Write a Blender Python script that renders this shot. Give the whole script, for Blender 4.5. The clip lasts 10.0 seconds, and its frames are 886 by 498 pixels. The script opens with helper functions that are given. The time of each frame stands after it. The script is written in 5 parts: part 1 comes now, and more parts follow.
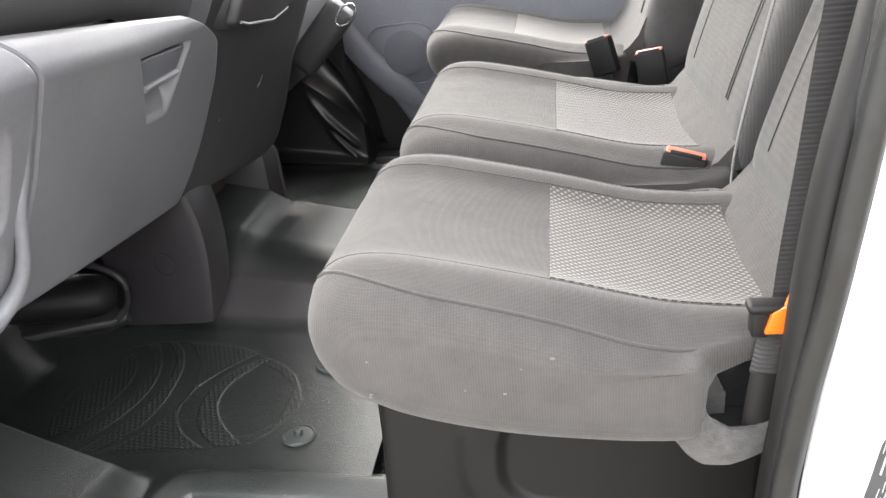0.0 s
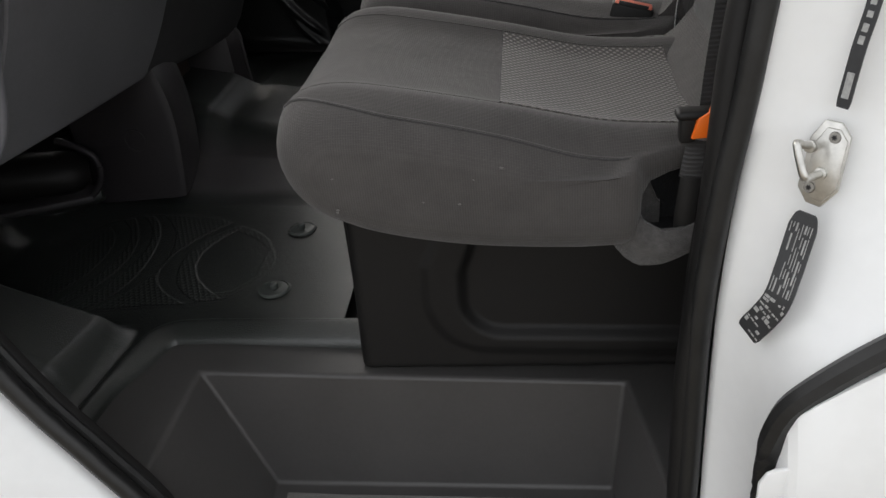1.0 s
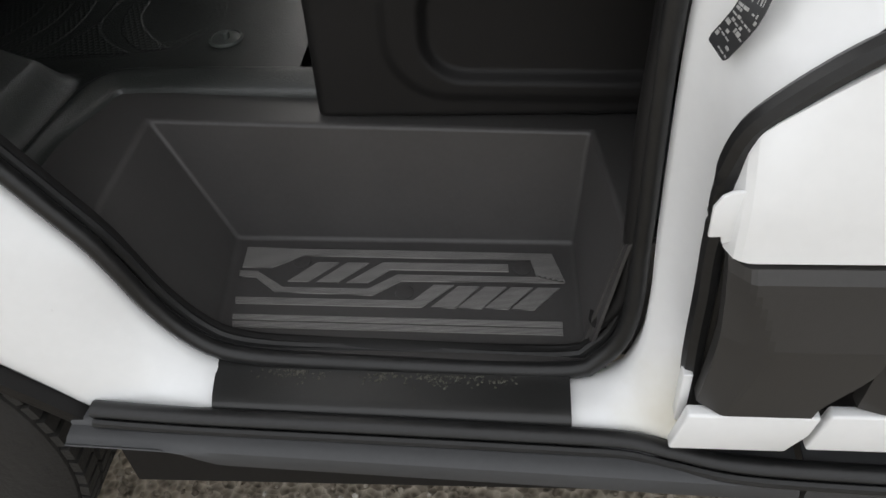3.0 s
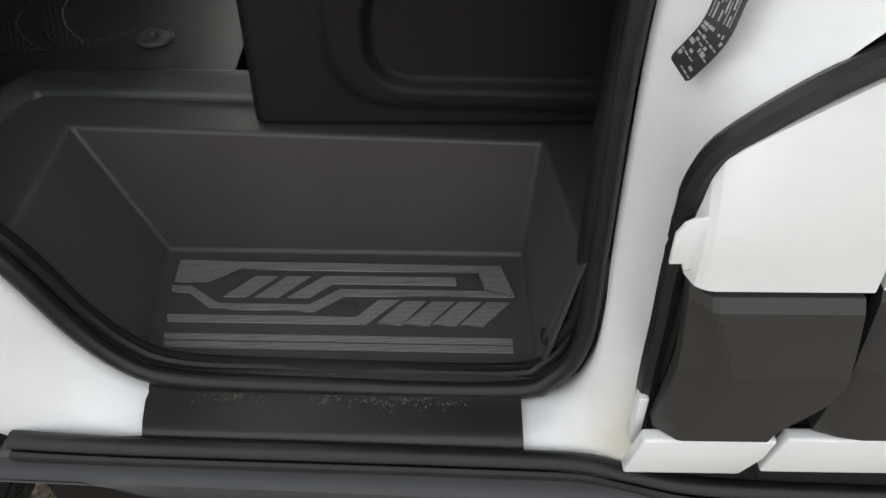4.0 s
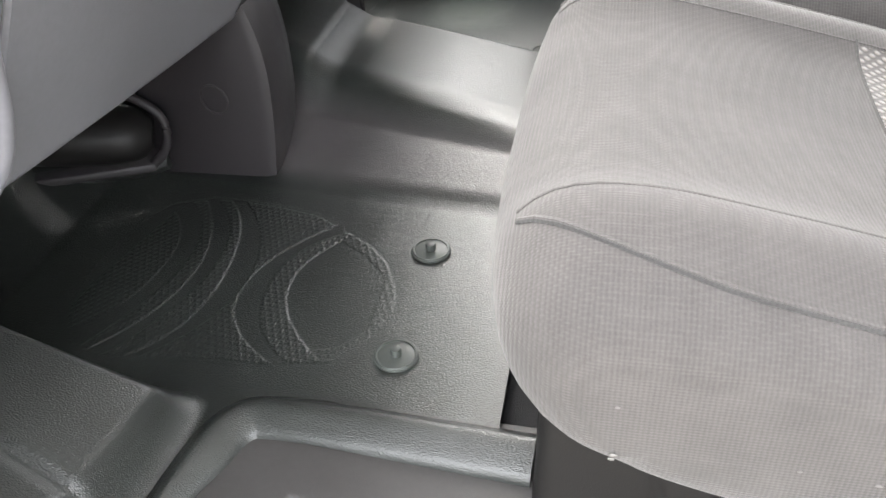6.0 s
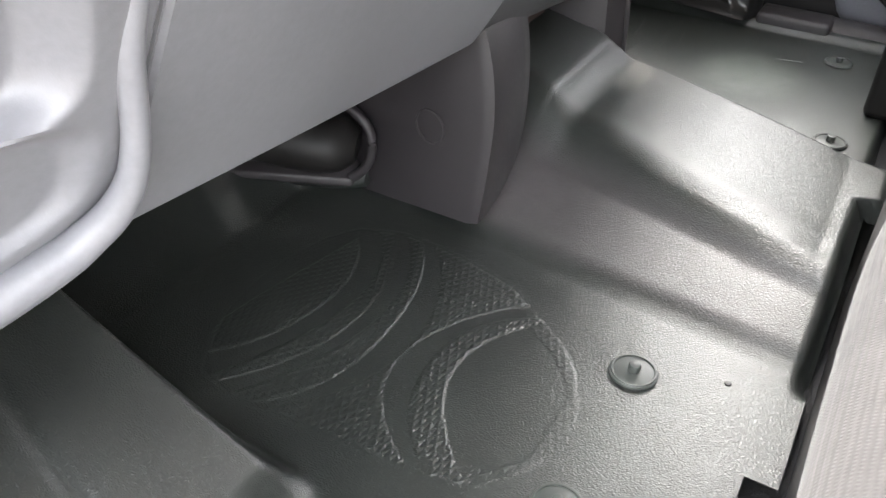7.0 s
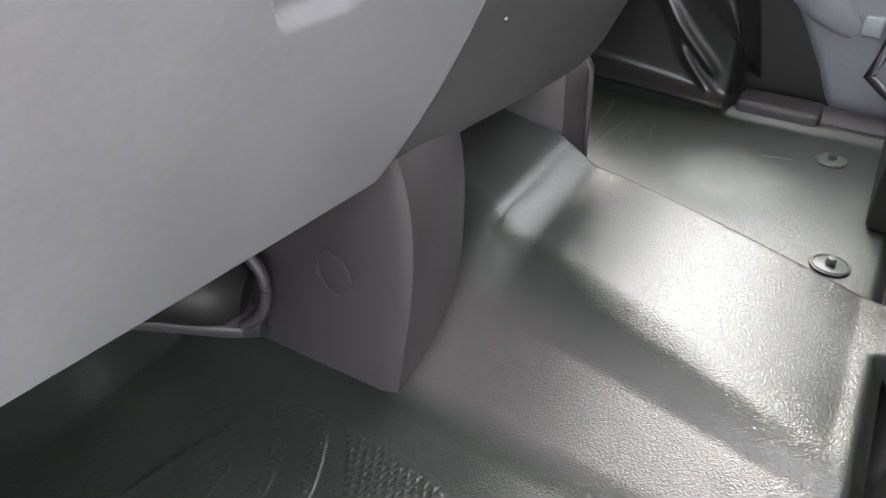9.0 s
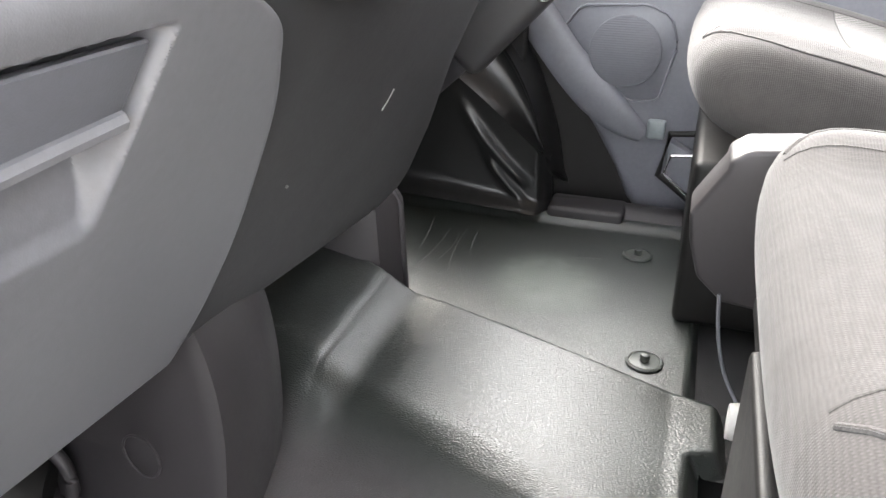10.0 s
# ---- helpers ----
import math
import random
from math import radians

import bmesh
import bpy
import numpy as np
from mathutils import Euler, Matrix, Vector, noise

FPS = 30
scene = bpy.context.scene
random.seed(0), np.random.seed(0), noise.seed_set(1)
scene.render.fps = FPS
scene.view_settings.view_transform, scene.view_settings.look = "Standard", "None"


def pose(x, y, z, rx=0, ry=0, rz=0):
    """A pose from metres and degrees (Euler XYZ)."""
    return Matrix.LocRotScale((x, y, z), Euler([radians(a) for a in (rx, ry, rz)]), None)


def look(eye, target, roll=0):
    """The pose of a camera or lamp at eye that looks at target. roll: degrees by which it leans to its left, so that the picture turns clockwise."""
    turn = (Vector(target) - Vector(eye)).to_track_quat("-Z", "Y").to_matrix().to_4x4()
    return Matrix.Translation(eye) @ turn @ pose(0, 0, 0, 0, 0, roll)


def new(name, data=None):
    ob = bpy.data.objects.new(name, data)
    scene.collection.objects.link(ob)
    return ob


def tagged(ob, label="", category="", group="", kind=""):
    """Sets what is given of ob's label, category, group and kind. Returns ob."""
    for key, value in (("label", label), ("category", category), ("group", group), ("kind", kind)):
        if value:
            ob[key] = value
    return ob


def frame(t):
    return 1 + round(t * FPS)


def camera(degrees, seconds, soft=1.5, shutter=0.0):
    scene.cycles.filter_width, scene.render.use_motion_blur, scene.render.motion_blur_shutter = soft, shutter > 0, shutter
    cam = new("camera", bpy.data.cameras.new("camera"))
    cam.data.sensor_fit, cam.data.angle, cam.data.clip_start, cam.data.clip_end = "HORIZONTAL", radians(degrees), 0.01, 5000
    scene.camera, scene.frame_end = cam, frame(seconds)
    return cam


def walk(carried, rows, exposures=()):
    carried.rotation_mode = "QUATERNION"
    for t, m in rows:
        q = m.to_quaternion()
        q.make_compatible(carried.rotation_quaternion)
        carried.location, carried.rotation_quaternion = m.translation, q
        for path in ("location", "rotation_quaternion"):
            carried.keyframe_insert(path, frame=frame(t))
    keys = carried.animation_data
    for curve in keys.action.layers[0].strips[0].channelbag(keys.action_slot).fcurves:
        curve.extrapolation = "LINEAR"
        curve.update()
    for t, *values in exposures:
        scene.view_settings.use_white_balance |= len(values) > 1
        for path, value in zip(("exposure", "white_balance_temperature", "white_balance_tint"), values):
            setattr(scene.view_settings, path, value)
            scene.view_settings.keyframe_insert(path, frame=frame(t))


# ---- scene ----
cam = camera(56.6, 10.0)

PATH = [
    (0, (0.363, -0.738, 1.358), (0.082, 1.07, 0.55), -5.1),
    (0.5, (0.379, -0.809, 1.339), (0.125, 0.967, 0.453), -5.7),
    (1, (0.381, -0.831, 1.31), (0.16, 0.888, 0.311), -6.0),
    (1.5, (0.381, -0.857, 1.283), (0.158, 0.792, 0.173), -5.6),
    (2, (0.392, -0.855, 1.261), (0.18, 0.727, 0.056), -5.7),
    (2.5, (0.398, -0.853, 1.248), (0.194, 0.66, -0.044), -5.8),
    (2.7, (0.404, -0.846, 1.237), (0.192, 0.627, -0.099), -6.0),
    (3.8, (0.402, -0.805, 1.215), (0.34, 0.618, -0.189), -2.0),
    (4, (0.392, -0.785, 1.218), (0.349, 0.64, -0.183), -1.7),
    (4.5, (0.372, -0.698, 1.22), (0.367, 0.734, -0.175), -1.2),
    (5, (0.323, -0.586, 1.258), (0.294, 0.857, -0.127), -2.5),
    (5.5, (0.249, -0.486, 1.278), (0.143, 1.01, -0.045), -5.0),
    (6, (0.186, -0.419, 1.275), (-0.171, 1.139, 0.073), -3.4),
    (6.2, (0.174, -0.385, 1.272), (-0.357, 1.156, 0.108), -3.6),
    (7.3, (0.086, -0.187, 1.217), (-0.744, 1.189, 0.026), 2.6),
    (7.5, (0.071, -0.160, 1.199), (-0.769, 1.222, 0.023), 3.9),
    (8, (0.065, -0.124, 1.180), (-0.863, 1.202, 0.005), 4.8),
    (8.5, (0.040, -0.057, 1.192), (-0.914, 1.246, 0.012), 2.9),
    (9, (0.050, 0.001, 1.216), (-0.736, 1.485, 0.130), 2.0),
    (9.5, (0.056, 0.030, 1.240), (-0.578, 1.651, 0.256), 1.7),
    (10, (0.087, 0.040, 1.262), (-0.442, 1.757, 0.384), 0.4),
]
EXPOSURES = [(0, 2.45), (0.5, 1.25), (1, 0.1), (2.5, 0.1), (4.5, 0.1), (5, 0.25), (5.5, 1.8), (6.2, 2.85), (7.3, 3.4), (8.3, 3.65), (9, 3.6), (10, 3.25)]
walk(cam, [(t, look(eye, target, roll)) for t, eye, target, roll in PATH], EXPOSURES)

# ---- light ----
world = bpy.data.worlds.new("sky")
scene.world = world
world.use_nodes = True
sky = world.node_tree.nodes.new("ShaderNodeTexSky")
sky.sky_type, sky.sun_disc = "NISHITA", False
sky.sun_elevation, sky.sun_rotation = radians(38), radians(331)
sky.air_density, sky.dust_density, sky.ozone_density = 1.0, 7.0, 1.0
back = world.node_tree.nodes["Background"]
back.inputs["Strength"].default_value = 0.20
cloud = world.node_tree.nodes.new("ShaderNodeMix")
cloud.data_type = "RGBA"
cloud.inputs[0].default_value = 0.8
cloud.inputs[7].default_value = (8.0, 8.05, 8.15, 1)
world.node_tree.links.new(sky.outputs["Color"], cloud.inputs[6])
world.node_tree.links.new(cloud.outputs[2], back.inputs["Color"])

sun = new("sun", bpy.data.lights.new("sun", "SUN"))
sun.data.energy, sun.data.angle, sun.data.color = 1.15, radians(44), (0.985, 1.0, 0.995)
sun.matrix_world = look((-2.0, 4.2, 4.2), (0.2, 0.2, 0.6))


# ---- materials ----
def material(name, color, rough=0.5, metal=0.0, coat=0.0, sheen=0.0):
    m = bpy.data.materials.new(name)
    m.use_nodes = True
    b = m.node_tree.nodes["Principled BSDF"]
    b.inputs["Base Color"].default_value = (*color, 1)
    b.inputs["Roughness"].default_value = rough
    b.inputs["Metallic"].default_value = metal
    b.inputs["Coat Weight"].default_value = coat
    b.inputs["Sheen Weight"].default_value = sheen
    return m


def node(m, kind, **inputs):
    n = m.node_tree.nodes.new(kind)
    for k, v in inputs.items():
        n.inputs[k.replace("_", " ")].default_value = v
    return n


def wire(m, a, b):
    m.node_tree.links.new(a, b)


def coords(m):
    return node(m, "ShaderNodeTexCoord").outputs["Object"]


def maths(m, op, a, b):
    n = node(m, "ShaderNodeMath")
    n.operation = op
    for i, v in enumerate((a, b)):
        if isinstance(v, (int, float)):
            n.inputs[i].default_value = v
        else:
            wire(m, v, n.inputs[i])
    return n.outputs[0]


def bsdf(m):
    return m.node_tree.nodes["Principled BSDF"]


def bump(m, height, strength, distance):
    """Adds one more layer of relief under those already there."""
    b = node(m, "ShaderNodeBump", Strength=strength, Distance=distance)
    wire(m, height, b.inputs["Height"])
    old = bsdf(m).inputs["Normal"]
    if old.is_linked:
        wire(m, old.links[0].from_socket, b.inputs["Normal"])
    wire(m, b.outputs["Normal"], old)


def noise_at(m, scale, detail=4.0, rough=0.6, stretch=None):
    n = node(m, "ShaderNodeTexNoise", Scale=scale, Detail=detail, Roughness=rough)
    c = coords(m)
    if stretch:
        mp = node(m, "ShaderNodeMapping", Scale=stretch)
        wire(m, c, mp.inputs["Vector"])
        c = mp.outputs["Vector"]
    wire(m, c, n.inputs["Vector"])
    return n.outputs["Fac"]


def ramp(m, fac, stops):
    r = node(m, "ShaderNodeValToRGB")
    while len(r.color_ramp.elements) < len(stops):
        r.color_ramp.elements.new(0.5)
    for e, (at, c) in zip(r.color_ramp.elements, stops):
        e.position, e.color = at, (*c, 1) if len(c) == 3 else c
    wire(m, fac, r.inputs["Fac"])
    return r.outputs["Color"]


def mottle(m, color, scale=9.0, amount=0.18, fine=160.0):
    """Stains and grain: two sizes of uneven colour, and an uneven gloss."""
    lo = tuple(c * (1 - amount) for c in color)
    hi = tuple(min(1, c * (1 + amount)) for c in color)
    a = maths(m, "ADD", maths(m, "MULTIPLY", noise_at(m, scale), 0.65), maths(m, "MULTIPLY", noise_at(m, fine, 2), 0.35))
    wire(m, ramp(m, a, [(0.32, lo), (0.68, hi)]), bsdf(m).inputs["Base Color"])
    r = bsdf(m).inputs["Roughness"].default_value
    wire(m, ramp(m, a, [(0.3, (r * 0.88,) * 3), (0.7, (min(1, r * 1.12),) * 3)]), bsdf(m).inputs["Roughness"])
    return m


def wave(m, period, direction, vector=None, distort=0.0):
    w = node(m, "ShaderNodeTexWave", Scale=2 * math.pi / (20 * period), Distortion=distort)
    w.wave_type, w.bands_direction, w.wave_profile = "BANDS", direction, "SIN"
    wire(m, vector or coords(m), w.inputs["Vector"])
    return w.outputs["Fac"]


def turned(m, angle, axis=2):
    mp = node(m, "ShaderNodeMapping")
    rot = [0, 0, 0]
    rot[axis] = angle
    mp.inputs["Rotation"].default_value = rot
    wire(m, coords(m), mp.inputs["Vector"])
    return mp.outputs["Vector"]


def grain(m, scale, strength, distance=0.0008):
    v = node(m, "ShaderNodeTexVoronoi", Scale=scale)
    v.feature = "SMOOTH_F1"
    wire(m, coords(m), v.inputs["Vector"])
    pebble = maths(m, "SUBTRACT", 1.0, v.outputs["Distance"])
    bump(m, pebble, strength, distance)
    return pebble


def moulded(name, color, rough=0.5, cell=700, strength=0.25, shine=0.5):
    m = mottle(material(name, color, rough), color, 7, 0.14)
    grain(m, cell, strength, 0.0004)
    bsdf(m).inputs["Specular IOR Level"].default_value = shine
    return m


PAINT = mottle(material("white_paint", (0.80, 0.805, 0.80), 0.30, coat=0.6), (0.80, 0.805, 0.80), 5, 0.03, 60)
# the same paint round the doorway, with a yellowed stain where water stands at the sill's rear corner
SILL_PAINT = mottle(material("sill_paint", (0.80, 0.805, 0.80), 0.30, coat=0.6), (0.80, 0.805, 0.80), 5, 0.03, 60)
spot = node(SILL_PAINT, "ShaderNodeVectorMath")
spot.operation = "DISTANCE"
wire(SILL_PAINT, coords(SILL_PAINT), spot.inputs[0])
spot.inputs[1].default_value = (0.590, -0.312, 0.455)
yellowed = node(SILL_PAINT, "ShaderNodeMix")
yellowed.data_type = "RGBA"
reach = ramp(SILL_PAINT, maths(SILL_PAINT, "ADD", spot.outputs["Value"], maths(SILL_PAINT, "MULTIPLY", noise_at(SILL_PAINT, 28, 4), 0.05)), [(0.035, (0.75,) * 3), (0.125, (0, 0, 0))])
wire(SILL_PAINT, reach, yellowed.inputs[0])
wire(SILL_PAINT, bsdf(SILL_PAINT).inputs["Base Color"].links[0].from_socket, yellowed.inputs[6])
yellowed.inputs[7].default_value = (0.60, 0.55, 0.40, 1)
wire(SILL_PAINT, yellowed.outputs[2], bsdf(SILL_PAINT).inputs["Base Color"])
BLACK = moulded("black_plastic", (0.0105, 0.0100, 0.0098), 0.52, shine=0.25)
STEPM = moulded("step_plastic", (0.050, 0.0475, 0.0465), 0.46, 900, 0.35)
SCUFF = moulded("scuff_plastic", (0.016, 0.016, 0.0155), 0.36, 900, 0.2)
DARK = moulded("dark_dash", (0.040, 0.039, 0.041), 0.50, 900, 0.2)
BROWN = moulded("bracket_plastic", (0.026, 0.0232, 0.0250), 0.52, 900, 0.15)
LIGHT = moulded("light_grey_plastic", (0.158, 0.158, 0.172), 0.42, 1100, 0.12)
TRIM = moulded("mid_grey_plastic", (0.125, 0.128, 0.146), 0.45, 1000, 0.15)
GRILLE = mottle(material("speaker_cloth", (0.105, 0.107, 0.122), 0.7), (0.105, 0.107, 0.122), 30, 0.1)
bump(GRILLE, wave(GRILLE, 0.004, "Z"), 0.35, 0.001)
GLOSS = moulded("glossy_black_moulding", (0.010, 0.010, 0.010), 0.33, 500, 0.08)
PALE = moulded("pale_blue_grey_plastic", (0.17, 0.19, 0.20), 0.45, 1000, 0.12)
SKIRT = moulded("skirt_plastic", (0.046, 0.047, 0.049), 0.55, 700, 0.2)
CLAD = moulded("cladding_plastic", (0.036, 0.0345, 0.033), 0.48, 900, 0.15)
RUBBER = mottle(material("seal_rubber", (0.012, 0.012, 0.012), 0.40), (0.012, 0.012, 0.012), 30, 0.3)
bump(RUBBER, noise_at(RUBBER, 60, 3), 0.25, 0.002)
bsdf(RUBBER).inputs["Specular IOR Level"].default_value = 0.42
STEEL = mottle(material("zinc_steel", (0.62, 0.61, 0.58), 0.32, metal=1.0), (0.55, 0.54, 0.51), 60, 0.2)
SCREW = mottle(material("worn_screw", (0.30, 0.29, 0.27), 0.4, metal=1.0), (0.28, 0.27, 0.25), 200, 0.4)
ORANGE = mottle(material("orange_plastic", (0.85, 0.16, 0.01), 0.4), (0.85, 0.16, 0.01), 40, 0.06)
RED = mottle(material("faded_red_button", (0.75, 0.21, 0.14), 0.4), (0.75, 0.21, 0.14), 60, 0.1)
BUTTON = moulded("mat_button_plastic", (0.065, 0.072, 0.066), 0.42, 700, 0.1)
CHROME = mottle(material("bright_rim", (0.70, 0.70, 0.72), 0.25, metal=0.8), (0.70, 0.70, 0.72), 50, 0.05)
STICKER = mottle(material("dark_sticker", (0.022, 0.023, 0.025), 0.35), (0.022, 0.023, 0.025), 40, 0.2)
PRINT = mottle(material("grey_print", (0.36, 0.36, 0.35), 0.4), (0.36, 0.36, 0.35), 300, 0.3)
PRINT_DARK = mottle(material("black_print", (0.006, 0.006, 0.006), 0.4), (0.006, 0.006, 0.006), 60, 0.2)
MARK = mottle(material("pale_scratch", (0.22, 0.22, 0.215), 0.7), (0.22, 0.22, 0.215), 400, 0.6)
LINT = mottle(material("pale_lint", (0.11, 0.105, 0.10), 0.9), (0.11, 0.105, 0.10), 80, 0.3)
GRIT = mottle(material("dry_grit", (0.062, 0.060, 0.050), 0.95), (0.062, 0.060, 0.050), 300, 0.85)
WHITE_LIGHT = mottle(material("off_white_strap", (0.55, 0.54, 0.52), 0.6), (0.55, 0.54, 0.52), 60, 0.1)

# felt of the seat's rear skirt
FELT = mottle(material("grey_felt", (0.056, 0.053, 0.051), 0.95, sheen=0.2), (0.056, 0.053, 0.051), 120, 0.45, 900)
bump(FELT, noise_at(FELT, 500, 4), 0.6, 0.002)


def cloth(name, color, period=0.0024, strength=0.28):
    """Ribbed seat cloth: fine upright ribs crossed by thread, rubbed paler in patches, with a few pills."""
    m = material(name, color, 0.92, sheen=0.12)
    bsdf(m).inputs["Sheen Roughness"].default_value = 0.5
    x = wave(m, period, "X", distort=0.8)
    yz = maths(m, "MULTIPLY", wave(m, period * 0.8, "Y", distort=0.1), wave(m, period * 0.8, "Z", distort=0.1))
    weave = maths(m, "ADD", maths(m, "MULTIPLY", x, 0.8), maths(m, "MULTIPLY", yz, 0.6))
    rubbed = maths(m, "ADD", maths(m, "MULTIPLY", noise_at(m, 6, 5), 0.36), maths(m, "MULTIPLY", noise_at(m, 38, 4, 0.7), 0.26))
    f = maths(m, "ADD", rubbed, maths(m, "MULTIPLY", weave, 0.12))
    f = maths(m, "ADD", f, maths(m, "MULTIPLY", noise_at(m, 900, 2), 0.22))
    wire(m, ramp(m, f, [(0.34, tuple(c * 0.60 for c in color)), (0.72, tuple(c * 1.35 for c in color))]), bsdf(m).inputs["Base Color"])
    bump(m, weave, strength, 0.0006)
    bump(m, noise_at(m, 520, 3), 0.25, 0.0008)
    bump(m, noise_at(m, 18, 3), 0.35, 0.004)
    return m


CLOTH = cloth("ribbed_grey_cloth", (0.054, 0.0495, 0.0470), 0.0023, 0.36)
CLOTH_DARK = cloth("seam_cloth", (0.030, 0.029, 0.028))
CLOTH_BACK = cloth("dark_grey_cloth", (0.050, 0.048, 0.0465), 0.0034)


def dotted(name, dark, pale, px=0.0085, py=0.0075):
    """Woven insert: rows of small pale dots, every other row shifted by half."""
    m = material(name, dark, 0.88, sheen=0.2)
    a = turned(m, radians(45))
    d = maths(m, "MULTIPLY", wave(m, px * 0.75, "X", a), wave(m, py * 0.75, "Y", a))
    f = maths(m, "ADD", maths(m, "MULTIPLY", d, 0.85), maths(m, "MULTIPLY", noise_at(m, 10, 4), 0.30))
    f = maths(m, "ADD", f, maths(m, "MULTIPLY", noise_at(m, 700, 2), 0.15))
    wire(m, ramp(m, f, [(0.28, dark), (0.75, pale)]), bsdf(m).inputs["Base Color"])
    bump(m, d, 0.7, 0.0015)
    return m


INSERT = dotted("dotted_insert_cloth", (0.044, 0.040, 0.037), (0.150, 0.138, 0.125))

# webbing of the belts
BELT = mottle(material("black_webbing", (0.022, 0.021, 0.021), 0.8, sheen=0.2), (0.022, 0.021, 0.021), 30, 0.2)
bump(BELT, wave(BELT, 0.004, "Z"), 0.6, 0.001)

# rubber floor mat: leather grain everywhere, cross-hatching where the moulded bands lie
MAT = material("rubber_mat", (0.030, 0.034, 0.031), 0.46)
bsdf(MAT).inputs["Specular IOR Level"].default_value = 0.85
mat_mix = maths(MAT, "ADD", maths(MAT, "MULTIPLY", noise_at(MAT, 7, 5), 0.7), maths(MAT, "MULTIPLY", noise_at(MAT, 130, 3), 0.3))
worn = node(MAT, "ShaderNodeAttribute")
worn.attribute_name = "wear_and_lift"
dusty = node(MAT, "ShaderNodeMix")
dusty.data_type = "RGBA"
# wear colour, set paler to make up for light missing on the driver's floor
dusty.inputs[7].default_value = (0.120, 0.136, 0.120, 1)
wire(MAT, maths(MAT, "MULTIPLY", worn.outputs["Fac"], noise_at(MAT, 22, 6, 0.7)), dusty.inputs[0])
# pinkish sheen of the tunnel's slope, painted into the base colour
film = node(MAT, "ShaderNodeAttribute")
film.attribute_name = "slope_sheen"
sheen_mix = node(MAT, "ShaderNodeMix")
sheen_mix.data_type = "RGBA"
sheen_mix.inputs[7].default_value = (0.105, 0.094, 0.098, 1)
wire(MAT, maths(MAT, "MULTIPLY", film.outputs["Fac"], maths(MAT, "ADD", noise_at(MAT, 17, 6, 0.7), 0.2)), sheen_mix.inputs[0])
wire(MAT, dusty.outputs[2], sheen_mix.inputs[6])
wire(MAT, sheen_mix.outputs[2], bsdf(MAT).inputs["Base Color"])
wire(MAT, ramp(MAT, mat_mix, [(0.30, (0.014, 0.0160, 0.0147)), (0.70, (0.028, 0.0315, 0.0288))]), dusty.inputs[6])
wire(MAT, ramp(MAT, mat_mix, [(0.3, (0.29,) * 3), (0.7, (0.37,) * 3)]), bsdf(MAT).inputs["Roughness"])
bump(MAT, noise_at(MAT, 820, 1.0, 0.4, stretch=(0.5, 1, 1)), 0.75, 0.0009)
bands = node(MAT, "ShaderNodeAttribute")
bands.attribute_name = "bands"
hatch = maths(MAT, "MAXIMUM", wave(MAT, 0.0078, "X", turned(MAT, radians(38))), wave(MAT, 0.0078, "X", turned(MAT, radians(-24))))
bump(MAT, maths(MAT, "MULTIPLY", hatch, bands.outputs["Fac"]), 0.55, 0.0011)
bump(MAT, noise_at(MAT, 14, 3), 0.12, 0.006)

# ribs of the step's tread
TREAD = material("worn_tread_ribs", (0.15, 0.145, 0.14), 0.5)
tread_ribs = wave(TREAD, 0.0021, "Y", turned(TREAD, 0.03))
tread_mix = maths(TREAD, "MULTIPLY", tread_ribs, maths(TREAD, "ADD", noise_at(TREAD, 25, 4), 0.35))
wire(TREAD, ramp(TREAD, tread_mix, [(0.15, (0.060, 0.057, 0.055)), (0.6, (0.27, 0.262, 0.25))]), bsdf(TREAD).inputs["Base Color"])
bump(TREAD, tread_ribs, 0.6, 0.0008)

# loose gravel and the tyre
GRAVEL = material("gravel_ground", (0.2, 0.17, 0.13), 0.95)
stones = node(GRAVEL, "ShaderNodeTexVoronoi", Scale=70)
wire(GRAVEL, coords(GRAVEL), stones.inputs["Vector"])
gravel_mix = maths(GRAVEL, "ADD", maths(GRAVEL, "MULTIPLY", stones.outputs["Distance"], 0.6), maths(GRAVEL, "MULTIPLY", noise_at(GRAVEL, 30, 6), 0.6))
wire(GRAVEL, ramp(GRAVEL, gravel_mix, [(0.3, (0.09, 0.075, 0.055)), (0.55, (0.20, 0.17, 0.13)), (0.8, (0.34, 0.30, 0.24))]), bsdf(GRAVEL).inputs["Base Color"])
bump(GRAVEL, stones.outputs["Distance"], 1.0, 0.01)
STONE = material("gravel_stone", (0.2, 0.17, 0.13), 0.9)
stone_rnd = node(STONE, "ShaderNodeNewGeometry").outputs["Random Per Island"]
wire(STONE, ramp(STONE, stone_rnd, [(0.0, (0.07, 0.055, 0.04)), (0.5, (0.17, 0.145, 0.11)), (0.9, (0.26, 0.23, 0.19)), (1.0, (0.40, 0.38, 0.34))]), bsdf(STONE).inputs["Base Color"])
TYRE = mottle(material("tyre_rubber", (0.013, 0.0120, 0.0105), 0.8), (0.013, 0.0120, 0.0105), 25, 0.5, 200)
bump(TYRE, noise_at(TYRE, 90, 4), 0.5, 0.004)
LINING = mottle(material("headliner", (0.56, 0.52, 0.51), 0.95), (0.56, 0.52, 0.51), 20, 0.06)
CARPET = mottle(material("black_carpet", (0.012, 0.012, 0.013), 0.95), (0.012, 0.012, 0.013), 60, 0.5, 800)
bump(CARPET, noise_at(CARPET, 700, 3), 0.6, 0.003)
FOAM = mottle(material("brown_foam", (0.085, 0.062, 0.05), 0.95), (0.085, 0.062, 0.05), 60, 0.3)
GLASS = material("window_glass", (0.95, 0.98, 0.96), 0.0)
